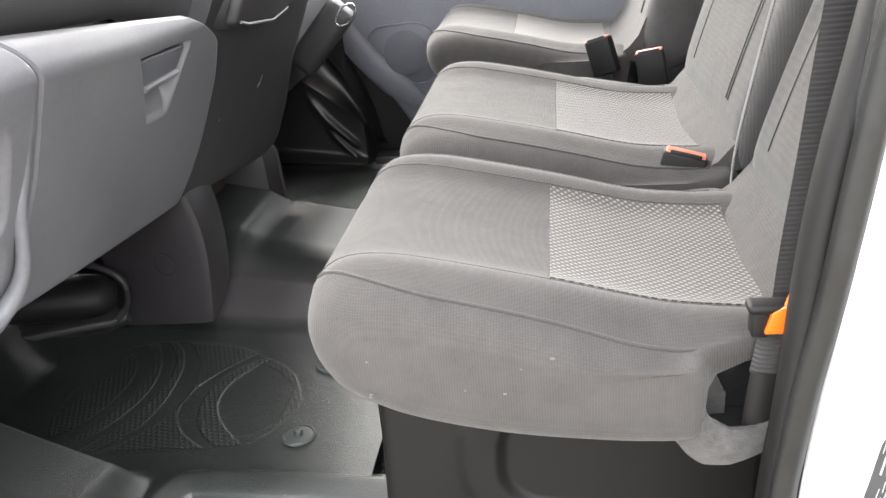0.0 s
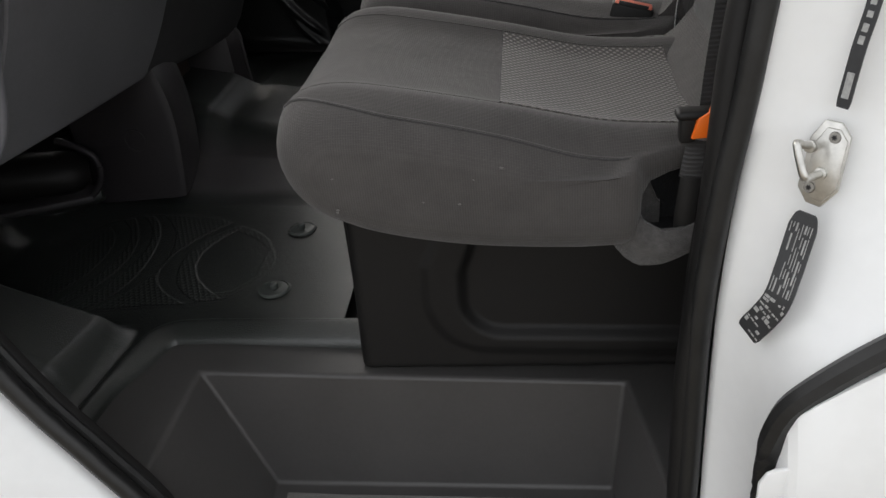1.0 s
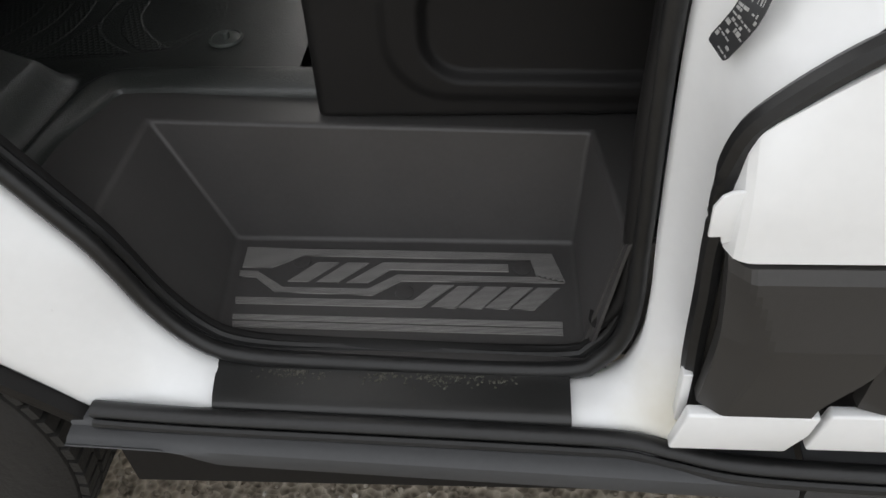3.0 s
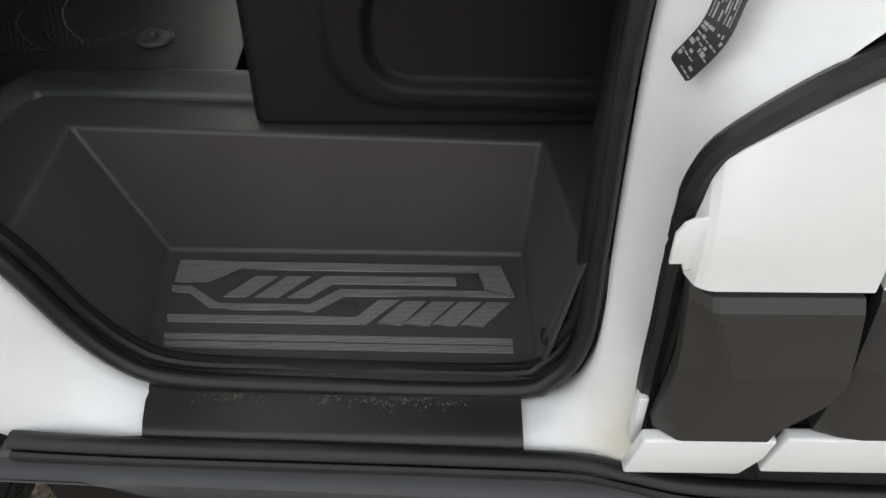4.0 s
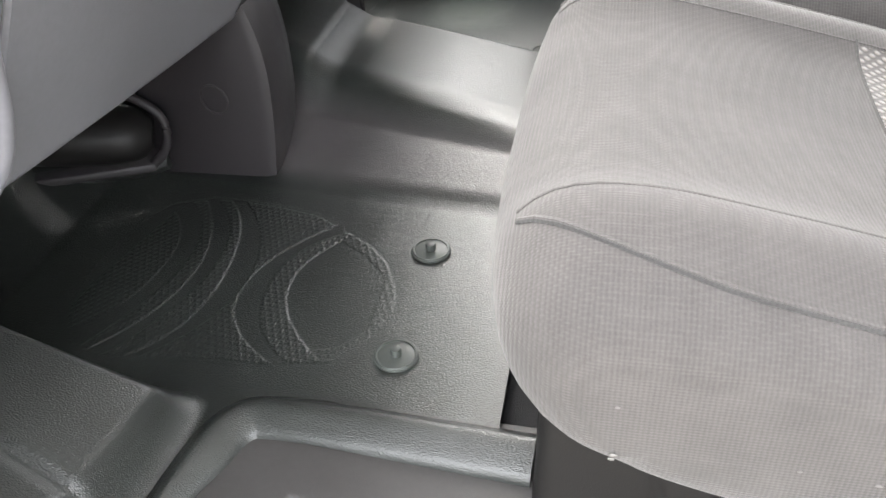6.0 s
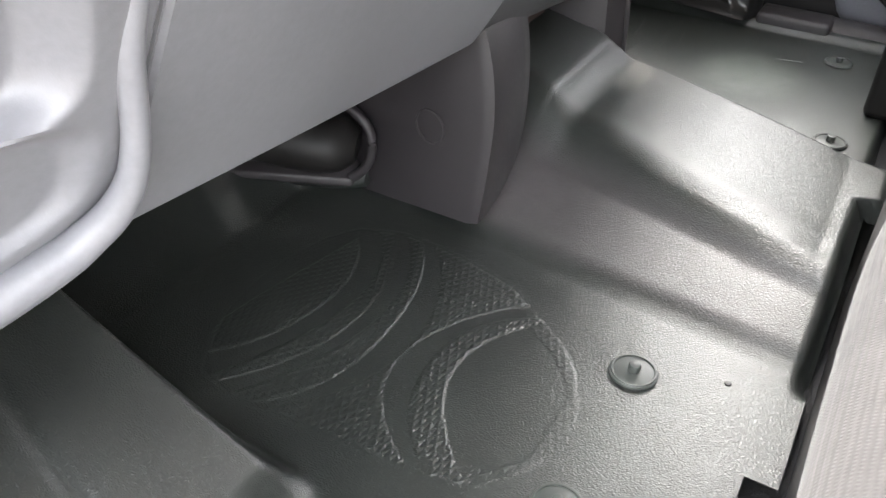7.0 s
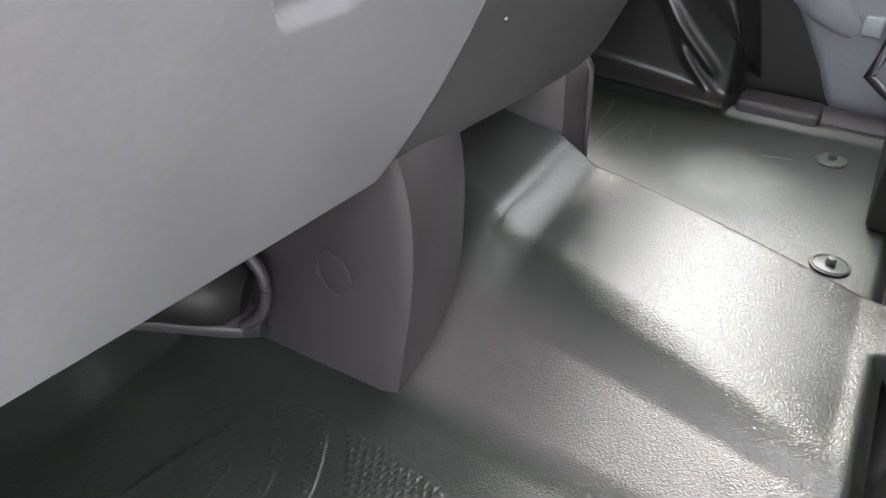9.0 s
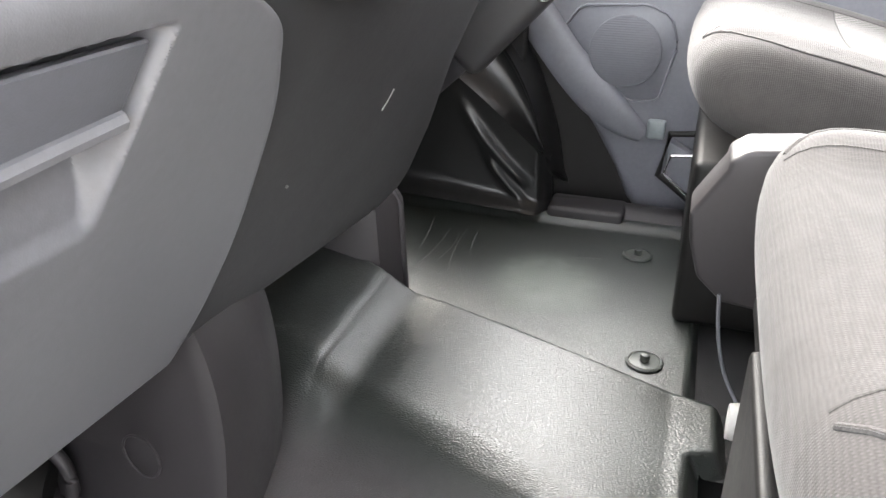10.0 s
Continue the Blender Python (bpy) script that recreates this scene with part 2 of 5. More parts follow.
bsdf(GLASS).inputs["Transmission Weight"].default_value = 1.0
bsdf(GLASS).inputs["IOR"].default_value = 1.05


# ---- mesh helpers ----
def link(name, bm, mat, parent=None, label="", smooth=40):
    me = bpy.data.meshes.new(name)
    bm.to_mesh(me)
    bm.free()
    me.materials.append(mat)
    ob = new(name, me)
    if smooth:
        me.shade_smooth()
        me.set_sharp_from_angle(angle=radians(smooth))
    if parent is not None:
        ob.parent = parent
    if label:
        tagged(ob, label)
    return ob


def part(name, bm, mat, parent, label="", smooth=40):
    return link(name, bm, mat, parent, label, smooth)


def thing(name, label, category, group="", at=(0, 0, 0)):
    ob = new(name)
    ob.location = at
    ob.empty_display_size = 0.05
    return tagged(ob, label, category, group)


def setting(name, bm, mat, label, smooth=40):
    return tagged(link(name, bm, mat, None, "", smooth), label, "", "", "structure")


def fix(bm):
    bmesh.ops.recalc_face_normals(bm, faces=bm.faces)
    return bm


def rounded(bm, r, seg=3, angle=30):
    edges = [e for e in bm.edges if len(e.link_faces) == 2 and e.calc_face_angle(0) > radians(angle)]
    bmesh.ops.bevel(bm, geom=edges, offset=r, segments=seg, profile=0.5, affect="EDGES", clamp_overlap=True)
    return fix(bm)


def block(x0, x1, y0, y1, z0, z1, r=0.004, seg=3):
    bm = bmesh.new()
    bmesh.ops.create_cube(bm, size=1)
    for v in bm.verts:
        v.co = ((x0 + x1) / 2 + v.co.x * (x1 - x0), (y0 + y1) / 2 + v.co.y * (y1 - y0), (z0 + z1) / 2 + v.co.z * (z1 - z0))
    return rounded(bm, r, seg) if r else bm


def join(*bms):
    out = bmesh.new()
    for b in bms:
        me = bpy.data.meshes.new("joining")
        b.to_mesh(me)
        b.free()
        out.from_mesh(me)
        bpy.data.meshes.remove(me)
    return out


def prism(pts, depth, r=0.0, seg=2):
    """A solid from a flat polygon of 3D points, thickened along depth."""
    bm = bmesh.new()
    d = Vector(depth)
    a = [bm.verts.new(p) for p in pts]
    b = [bm.verts.new(Vector(p) + d) for p in pts]
    bm.faces.new(a)
    bm.faces.new(list(reversed(b)))
    for i in range(len(pts)):
        j = (i + 1) % len(pts)
        bm.faces.new((a[j], a[i], b[i], b[j]))
    fix(bm)
    return rounded(bm, r, seg) if r else bm


def spline(pts, n, closed=False):
    """Points evenly along a smooth curve through pts."""
    p = [Vector(q) for q in pts]
    m = len(p)
    raw = []
    for i in range(m if closed else m - 1):
        if closed:
            a, b, c, d = p[i - 1], p[i], p[(i + 1) % m], p[(i + 2) % m]
        else:
            a, b, c, d = p[max(i - 1, 0)], p[i], p[i + 1], p[min(i + 2, m - 1)]
        for k in range(16):
            t = k / 16
            raw.append(0.5 * (2 * b + (c - a) * t + (2 * a - 5 * b + 4 * c - d) * t * t + (3 * b - a - 3 * c + d) * t ** 3))
    raw.append(raw[0] if closed else p[-1])
    s = [0.0]
    for a, b in zip(raw, raw[1:]):
        s.append(s[-1] + (b - a).length)
    out, j = [], 0
    for k in range(n):
        t = s[-1] * k / (n if closed else n - 1)
        while j < len(s) - 2 and s[j + 1] < t:
            j += 1
        w = (t - s[j]) / max(s[j + 1] - s[j], 1e-9)
        out.append(raw[j].lerp(raw[j + 1], min(max(w, 0), 1)))
    return out


def tube(pts, r, n=8, flat=1.0, up=(0, 0, 1), closed=False, radii=None):
    """A bar along pts; flat < 1 makes it a strap."""
    bm = bmesh.new()
    p = [Vector(q) for q in pts]
    m = len(p)
    rings = []
    for i, q in enumerate(p):
        if closed:
            d = p[(i + 1) % m] - p[i - 1]
        else:
            d = p[min(i + 1, m - 1)] - p[max(i - 1, 0)]
        d.normalize()
        s = d.cross(Vector(up))
        if s.length < 1e-4:
            s = d.cross(Vector((1, 0, 0)))
        s.normalize()
        w = s.cross(d)
        ri = r * (radii[i] if radii else 1)
        rings.append([bm.verts.new(q + s * (ri * math.cos(a)) + w * (ri * flat * math.sin(a))) for a in (2 * math.pi * k / n for k in range(n))])
    for i in range(m if closed else m - 1):
        a, b = rings[i], rings[(i + 1) % m]
        for k in range(n):
            bm.faces.new((a[k], a[(k + 1) % n], b[(k + 1) % n], b[k]))
    if not closed:
        bm.faces.new(list(reversed(rings[0])))
        bm.faces.new(rings[-1])
    return fix(bm)


def sheet(rows, thick=None):
    """A surface through rows of points; thick: a vector that makes it a solid."""
    bm = bmesh.new()
    top = [[bm.verts.new(p) for p in row] for row in rows]
    layers = [top]
    if thick is not None:
        d = Vector(thick)
        layers.append([[bm.verts.new(Vector(p) + d) for p in row] for row in rows])
    n, m = len(rows), len(rows[0])
    for g in layers:
        for i in range(n - 1):
            for j in range(m - 1):
                bm.faces.new((g[i][j], g[i + 1][j], g[i + 1][j + 1], g[i][j + 1]))
    if thick is not None:
        a, b = layers
        rim = [(i, 0) for i in range(n)] + [(n - 1, j) for j in range(1, m)] + [(i, m - 1) for i in range(n - 2, -1, -1)] + [(0, j) for j in range(m - 2, 0, -1)]
        for k in range(len(rim)):
            (i, j), (p, q) = rim[k], rim[(k + 1) % len(rim)]
            bm.faces.new((a[i][j], a[p][q], b[p][q], b[i][j]))
    return fix(bm)


def ruled(a, b, n, m, bulge=(0, 0, 0), thick=None):
    """A surface between two curves, bulging in its middle."""
    ca, cb = spline(a, n), spline(b, n)
    rows = []
    for p, q in zip(ca, cb):
        rows.append([p.lerp(q, k / m) + Vector(bulge) * (4 * (k / m) * (1 - k / m)) for k in range(m + 1)])
    return sheet(rows, thick)


def ss(a, b, x):
    t = np.clip((x - a) / (b - a), 0, 1)
    return t * t * (3 - 2 * t)


def disc(x, y, z, r, h, n=28, edge=0.0015):
    bm = bmesh.new()
    bmesh.ops.create_cone(bm, cap_ends=True, segments=n, radius1=r, radius2=r, depth=h)
    for v in bm.verts:
        v.co += Vector((x, y, z + h / 2))
    return rounded(bm, edge, 2, 60) if edge else bm


# ---- the ground ----
gb = bmesh.new()
for ix in range(41):
    for iy in range(41):
        gx, gy = (ix - 20) / 20, (iy - 20) / 20
        gb.verts.new((0.2 + math.copysign(abs(gx) ** 5, gx) * 400 + gx * 1.5, -0.2 + math.copysign(abs(gy) ** 5, gy) * 400 + gy * 1.5, 0))
gb.verts.ensure_lookup_table()
for ix in range(40):
    for iy in range(40):
        k = ix * 41 + iy
        gb.faces.new([gb.verts[j] for j in (k, k + 41, k + 42, k + 1)])
for v in gb.verts:
    v.co.z += 0.012 * noise.noise(v.co * 3) if v.co.length < 6 else 0
setting("ground", gb, GRAVEL, "brown loose gravel under the parked van")


unit = bmesh.new()
bmesh.ops.create_icosphere(unit, subdivisions=1, radius=1)
unit.verts.ensure_lookup_table()
uv = np.array([v.co[:] for v in unit.verts])
uf = np.array([[v.index for v in f.verts] for f in unit.faces])
unit.free()
stone_v, stone_f = [], []
for k in range(2600):
    x, y, r = random.uniform(-0.75, 1.3), random.uniform(-0.42, 0.35), random.uniform(0.003, 0.010)
    turn = np.array(Euler((random.random() * 6, random.random() * 6, random.random() * 6)).to_matrix())
    stone_v.append((uv * (r, r * random.uniform(0.6, 1), r * random.uniform(0.5, 0.9))) @ turn + (x, y, 0.004))
    stone_f.append(uf + k * len(uv))
stone_me = bpy.data.meshes.new("gravel")
stone_me.from_pydata(np.concatenate(stone_v).tolist(), [], np.concatenate(stone_f).tolist())
stone_me.materials.append(STONE)
tagged(new("gravel", stone_me), "loose brown gravel stones beside the van", "gravel", "", "stuff")


# ---- the body round the doorway ----
def lean(x, y):
    """The doorway's long edges run in towards the front by a small angle."""
    return y - 0.03 * x


SEAL = [(-0.40, -0.20, 1.52), (-0.27, -0.215, 1.12), (-0.158, -0.22, 0.835), (-0.098, -0.22, 0.718), (-0.057, -0.22, 0.642), (-0.023, -0.22, 0.549),
        (0.013, -0.222, 0.493), (0.058, -0.224, 0.466), (0.165, -0.226, 0.455), (0.44, -0.234, 0.452), (0.494, -0.232, 0.474), (0.521, -0.226, 0.53),
        (0.526, -0.214, 0.66), (0.528, -0.205, 0.86), (0.538, -0.202, 0.98), (0.549, -0.200, 1.06), (0.558, -0.198, 1.14), (0.592, -0.185, 1.45)]
door_seal = thing("door_seal", "black rubber weather seal round the open door aperture", "door seal")
part("bulb", tube(spline(SEAL, 150), 0.0105, 10), RUBBER, door_seal)
part("lip", tube([p + Vector((0, 0.012, 0.0)) + (Vector((0.25, 0, 0.5)) - p).normalized() * 0.010 for p in spline(SEAL, 150)], 0.0065, 8), RUBBER, door_seal)
carrier = []
for p in spline(SEAL, 150):
    inward = (Vector((0.25, -0.2, max(0.60, p.z))) - p).normalized()
    carrier.append([p + Vector((0, 0.012, 0)) + inward * o + Vector((0, d, 0)) for o, d in ((0.002, 0.0), (0.006, 0.003), (0.009, 0.007), (0.011, 0.014))])
part("carrier", sheet(carrier, (0, 0.003, 0)), BLACK, door_seal)
part("inner_edge", tube([p + Vector((0, 0.026, 0.0)) + (Vector((0.25, 0, 0.5)) - p).normalized() * 0.004 for p in spline(SEAL, 150)], 0.007, 8), BLACK, door_seal)

REAR_TRIM = [(0.480, -0.196, 0.50), (0.505, -0.203, 0.56), (0.508, -0.202, 0.66), (0.509, -0.198, 0.78), (0.517, -0.193, 0.90), (0.525, -0.186, 1.00), (0.531, -0.180, 1.09), (0.541, -0.173, 1.165), (0.557, -0.164, 1.25), (0.59, -0.15, 1.45)]
setting("trim_rear_post", ruled(REAR_TRIM, [(x + 0.026, y - 0.010, z) for x, y, z in REAR_TRIM], 50, 6, (-0.006, -0.010, 0), (0.004, 0.02, 0)), BLACK, "black plastic inner trim of the rear door post")
setting("trim_rear_post_inner", ruled(REAR_TRIM, [(x + 0.05, y + 0.09, z) for x, y, z in REAR_TRIM], 50, 4, (-0.004, 0, 0), (0.012, 0, 0)), BLACK, "black inner side of the rear door post")

# white painted surround of the doorway: front sweep, sill and rear post in one skin
SURROUND = [
    ((-0.45, -0.21, 1.52), (-0.60, -0.33, 1.35)), ((-0.305, -0.225, 1.12), (-0.46, -0.33, 1.02)), ((-0.175, -0.228, 0.825), (-0.34, -0.325, 0.77)),
    ((-0.112, -0.228, 0.705), (-0.255, -0.315, 0.648)), ((-0.070, -0.228, 0.628), (-0.195, -0.30, 0.563)), ((-0.037, -0.230, 0.539), (-0.145, -0.292, 0.495)),
    ((0.001, -0.232, 0.481), (-0.100, -0.288, 0.443)), ((0.040, -0.234, 0.450), (-0.04, -0.286, 0.430)), ((0.10, -0.236, 0.440), (0.06, -0.287, 0.424)),
    ((0.25, -0.241, 0.440), (0.25, -0.293, 0.424)), ((0.42, -0.246, 0.440), (0.43, -0.298, 0.421)), ((0.50, -0.249, 0.452), (0.53, -0.304, 0.418)),
    ((0.530, -0.242, 0.50), (0.574, -0.314, 0.432)), ((0.539, -0.228, 0.57), (0.587, -0.305, 0.478)), ((0.539, -0.216, 0.66), (0.581, -0.307, 0.607)),
    ((0.541, -0.206, 0.86), (0.581, -0.309, 0.825)), ((0.549, -0.203, 0.98), (0.656, -0.307, 0.929)), ((0.567, -0.200, 1.14), (0.836, -0.316, 1.130)), ((0.600, -0.19, 1.45), (0.858, -0.316, 1.468))]


def along(pts, t):
    """A smooth curve through pts, at t from 0 to their number less one."""
    p = [Vector(q) for q in pts]
    i = min(int(t), len(p) - 2)
    f = t - i
    a, b, c, d = p[max(i - 1, 0)], p[i], p[i + 1], p[min(i + 2, len(p) - 1)]
    return 0.5 * (2 * b + (c - a) * f + (2 * a - 5 * b + 4 * c - d) * f * f + (3 * b - a - 3 * c + d) * f ** 3)


rows = []
for k in range(181):
    t = k / 180 * (len(SURROUND) - 1)
    a, b = along([q[0] for q in SURROUND], t), along([q[1] for q in SURROUND], t)
    low = float(ss(6.0, 8.0, np.array(t)) * ss(13.0, 11.0, np.array(t)))
    rear = float(ss(11.5, 14.0, np.array(t)))
    swell = Vector((0.008 * (1 - low), -0.010 * (1 - rear) + 0.006 * rear, 0.010 * (1 - rear) - 0.003 * low))
    row = [a + Vector((0.004 * (1 - low), 0.02, -0.002))]
    row += [a.lerp(b, m / 14) + swell * (4 * (m / 14) * (1 - m / 14)) for m in range(15)]
    row.append(b + Vector((0.004 - 0.010 * (1 - rear) * (1 - low), 0.006, -0.012 * (1 - rear))))
    rows.append(row)
setting("wall_door_surround", sheet(rows, (0.010, 0.016, -0.008)), SILL_PAINT, "white painted surround of the open passenger doorway", 80)

# scuff plate on the sill
scuff_rows = []
ends = [0.0, 0.0008, 0.002, 0.0035, 0.005, 0.0075]
for x in [0.034 + e for e in ends] + [0.046 + 0.400 * k / 40 for k in range(41)] + [0.458 - e for e in reversed(ends)]:
    # the lower corners are rounded
    d = max(0.0, 1 - min(x - 0.034, 0.458 - x) / 0.0075)
    foot = 0.424 + 0.0075 * (1 - math.sqrt(max(0.0, 1 - d * d)))
    prof = [(-0.214, 0.458), (-0.225, 0.4530), (-0.245, 0.4505), (-0.270, 0.4487), (-0.279, 0.4476), (-0.2835, 0.4460), (-0.2865, 0.4430), (-0.2880, 0.4390), (-0.2888, foot)]
    scuff_rows.append([(x + 0.006 * ss(-0.25, -0.29, y) * ss(0.2, 0.034, x), lean(x, y), z) for y, z in prof])
scuff = thing("scuff_plate", "black plastic scuff plate with dusty dried dirt on the white sill", "scuff plate")
part("plate", sheet(scuff_rows, (0, 0.004, -0.004)), SCUFF, scuff)
dirt = bmesh.new()
for k in range(240):
    cx = random.choice((0.12, 0.15, 0.23, 0.25, 0.30, 0.31, 0.33, 0.37)) + random.gauss(0, 0.016)
    cy = -0.2335 + abs(random.gauss(0, 0.007)) * -1
    if 0.05 < cx < 0.44:
        s = random.uniform(0.0006, 0.0019)
        m = Matrix.Translation((cx, lean(cx, cy), 0.4525 + (cy + 0.2335) * 0.12)) @ Matrix.Rotation(random.random() * 6, 4, "Z") @ Matrix.Diagonal((s * random.uniform(1, 1.9), s, s * 0.6, 1))
        bmesh.ops.create_icosphere(dirt, subdivisions=1, radius=1, matrix=m)
tagged(part("dirt", dirt, GRIT, scuff, "dried grit", 0), kind="stuff")

# lower seal and skirt outside the sill
skirt = thing("side_skirt", "dark grey plastic side skirt along the bottom of the van", "side skirt")
lower = [(-0.100, -0.296, 0.452), (-0.05, -0.298, 0.449), (0.05, -0.300, 0.443), (0.25, -0.305, 0.438), (0.45, -0.310, 0.432), (0.52, -0.312, 0.428), (0.57, -0.322, 0.424), (0.66, -0.340, 0.424), (0.9, -0.350, 0.420)]
part("rubber_strip", tube(spline(lower, 60), 0.011, 10, 0.8), RUBBER, skirt)
part("rubber_lip", tube([p + Vector((0, -0.010, -0.014)) for p in spline(lower, 60)], 0.006, 8), RUBBER, skirt)
rows = []
for k in range(61):
    x = -0.13 + 0.83 * k / 60
    end = ss(0.06, -0.02, x) * 0.024
    prof = [(-0.292, 0.436), (-0.303, 0.4355), (-0.308, 0.4330), (-0.310, 0.4290), (-0.318, 0.4285), (-0.326, 0.4275), (-0.333, 0.4235), (-0.336, 0.414 + end * 0.4), (-0.335, 0.401 + end), (-0.320, 0.395 + end)]
    rows.append([(x, y - 0.030 * x, z - 0.03 * x) for y, z in prof])
part("panel", sheet(rows, (0, 0.02, 0.0)), SKIRT, skirt)
rows = []
for k in range(20):
    x = 0.706 + 0.6 * k / 19
    prof = [(-0.325, 0.435), (-0.346, 0.431), (-0.356, 0.420), (-0.356, 0.38), (-0.32, 0.37)]
    rows.append([(x, y, z - 0.02 * x) for y, z in prof])
part("rear_panel", sheet(rows, (0, 0.02, 0.0)), SKIRT, skirt)
part("clip", block(0.648, 0.670, -0.352, -0.343, 0.405, 0.411, 0.002), CHROME, skirt, "small bright clip")

# wheel arch lip, tyre
arch = [(-0.66, -0.345, 0.98), (-0.50, -0.345, 0.90), (-0.36, -0.340, 0.755), (-0.27, -0.332, 0.635), (-0.205, -0.315, 0.548), (-0.150, -0.305, 0.478), (-0.108, -0.302, 0.430)]
setting("trim_wheel_arch", ruled(arch, [(x - 0.022, y + 0.03, z - 0.035) for x, y, z in arch], 40, 4, (-0.004, -0.010, -0.004), (0.004, 0.02, 0)), BLACK, "black plastic wheel arch edge")
wheel = thing("front_wheel", "worn dirty black tyre on the front wheel", "wheel", at=(-0.52, -0.20, 0.345))
wb = bmesh.new()
prof = [(0.20, -0.10), (0.26, -0.118), (0.31, -0.112), (0.335, -0.095), (0.343, -0.06), (0.345, 0.0), (0.343, 0.06), (0.335, 0.095), (0.31, 0.112), (0.26, 0.118), (0.20, 0.10)]
N = 96
ringv = [[wb.verts.new((r * math.cos(2 * math.pi * k / N), y, r * math.sin(2 * math.pi * k / N))) for r, y in prof] for k in range(N)]
for k in range(N):
    a, b = ringv[k], ringv[(k + 1) % N]
    for j in range(len(prof) - 1):
        wb.faces.new((a[j], a[j + 1], b[j + 1], b[j]))
part("tyre", fix(wb), TYRE, wheel)
tb = bmesh.new()
for k in range(72):
    for row, (y, sh) in enumerate(((-0.075, 0.0), (-0.028, 0.5), (0.028, 0.0), (0.075, 0.5))):
        a = 2 * math.pi * (k + sh) / 72
        m = Matrix.Rotation(-a, 4, "Y") @ Matrix.Translation((0.3445, y, 0)) @ Matrix.Diagonal((0.012, 0.036, 0.022, 1))
        bmesh.ops.create_cube(tb, size=1, matrix=m)
tagged(part("tread_rubber", tb, TYRE, wheel, "", 0), kind="stuff")
rim_b = bmesh.new()
bmesh.ops.create_cone(rim_b, cap_ends=True, segments=48, radius1=0.205, radius2=0.19, depth=0.17, matrix=Matrix.Rotation(radians(90), 4, "X"))
part("rim", rounded(rim_b, 0.008, 2, 60), SKIRT, wheel)

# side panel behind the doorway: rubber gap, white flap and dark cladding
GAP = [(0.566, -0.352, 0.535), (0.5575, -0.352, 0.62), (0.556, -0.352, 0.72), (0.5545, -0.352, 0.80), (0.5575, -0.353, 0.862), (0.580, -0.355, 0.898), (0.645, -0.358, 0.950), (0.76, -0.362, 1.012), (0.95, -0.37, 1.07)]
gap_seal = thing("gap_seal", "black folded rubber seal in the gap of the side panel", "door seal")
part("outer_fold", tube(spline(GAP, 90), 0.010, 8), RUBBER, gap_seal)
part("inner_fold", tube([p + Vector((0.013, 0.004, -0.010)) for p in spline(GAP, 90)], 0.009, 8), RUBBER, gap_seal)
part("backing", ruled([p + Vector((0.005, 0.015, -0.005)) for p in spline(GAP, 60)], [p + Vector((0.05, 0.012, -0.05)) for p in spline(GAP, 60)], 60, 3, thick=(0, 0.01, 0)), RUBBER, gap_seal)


def flap(x0, x1, name, label, first):
    """One section of the lower side: white upper skin, dark cladding, white foot."""
    f = thing(name, label, "side panel", "side panels")
    rows, n = [], 26
    for i in range(n + 1):
        x = x0 + (x1 - x0) * i / n
        top = float(np.interp(x, [0.557, 0.560, 0.566, 0.576, 0.60, 0.645, 0.76, 0.95, 1.25], [0.848, 0.864, 0.877, 0.888, 0.906, 0.938, 1.000, 1.058, 1.10]))
        row = []
        for j in range(15):
            t = min(j / 12, 1)
            z = top + (0.8045 - top) * t if j < 13 else (0.8035, 0.7775)[j - 13]
            y = -0.364 - 0.021 * math.sin(t * math.pi / 2) - (0, 0, 0.0012)[max(0, j - 12)]
            if first:
                y += 0.018 * (1 - math.sqrt(max(0, 1 - (1 - min((x - x0) / 0.02, 1)) ** 2)))
            row.append((x, y - 0.02 * (x - x0), z))
        rows.append(row)
    part("upper_skin", sheet(rows, (0, 0.012, 0)), PAINT, f, "", 14)
    rows = []
    for i in range(n + 1):
        s = i / n
        row = []
        for j in range(17):
            t = j / 16
            z = 0.7735 - 0.183 * t
            xa = x0 + 0.004 + (0.0 if not first else 0.004 * math.sin(t * 3))
            xb = x1 - 0.006 + 0.010 * math.sin(min(1, t * 1.6) * math.pi / 2) - 0.035 * ss(0.55, 1.0, t)
            x = xa + (xb - xa) * s
            y = float(np.interp(t, [0, 0.0625, 0.4375, 1.0], [-0.388, -0.394, -0.402, -0.392]))
            w = float(np.interp(t, [0, 0.4375, 1.0], [0.012, 0.040, 0.020]))
            y += 0.016 * max(0, 1 - (x - xa) / w) if first else 0.010 * max(0, 1 - (x - xa) / 0.03)
            row.append((x, y - 0.02 * (x - x0), z))
        rows.append(row)
    part("cladding", sheet(rows, (0, 0.014, 0)), CLAD, f, "matt dark grey cladding", 5)
    xl = x0 - 0.004 if first else x0 - 0.018
    foot = [(xl, 0.5865), (x1 - 0.020, 0.5865), (x1 - 0.025, 0.560), (x1 - 0.042, 0.532), (xl - 0.012, 0.532)]
    part("foot", prism([(x, -0.390 - 0.02 * (x - x0), z) for x, z in foot], (0, 0.014, 0), 0.003, 3), PAINT, f)
    return f


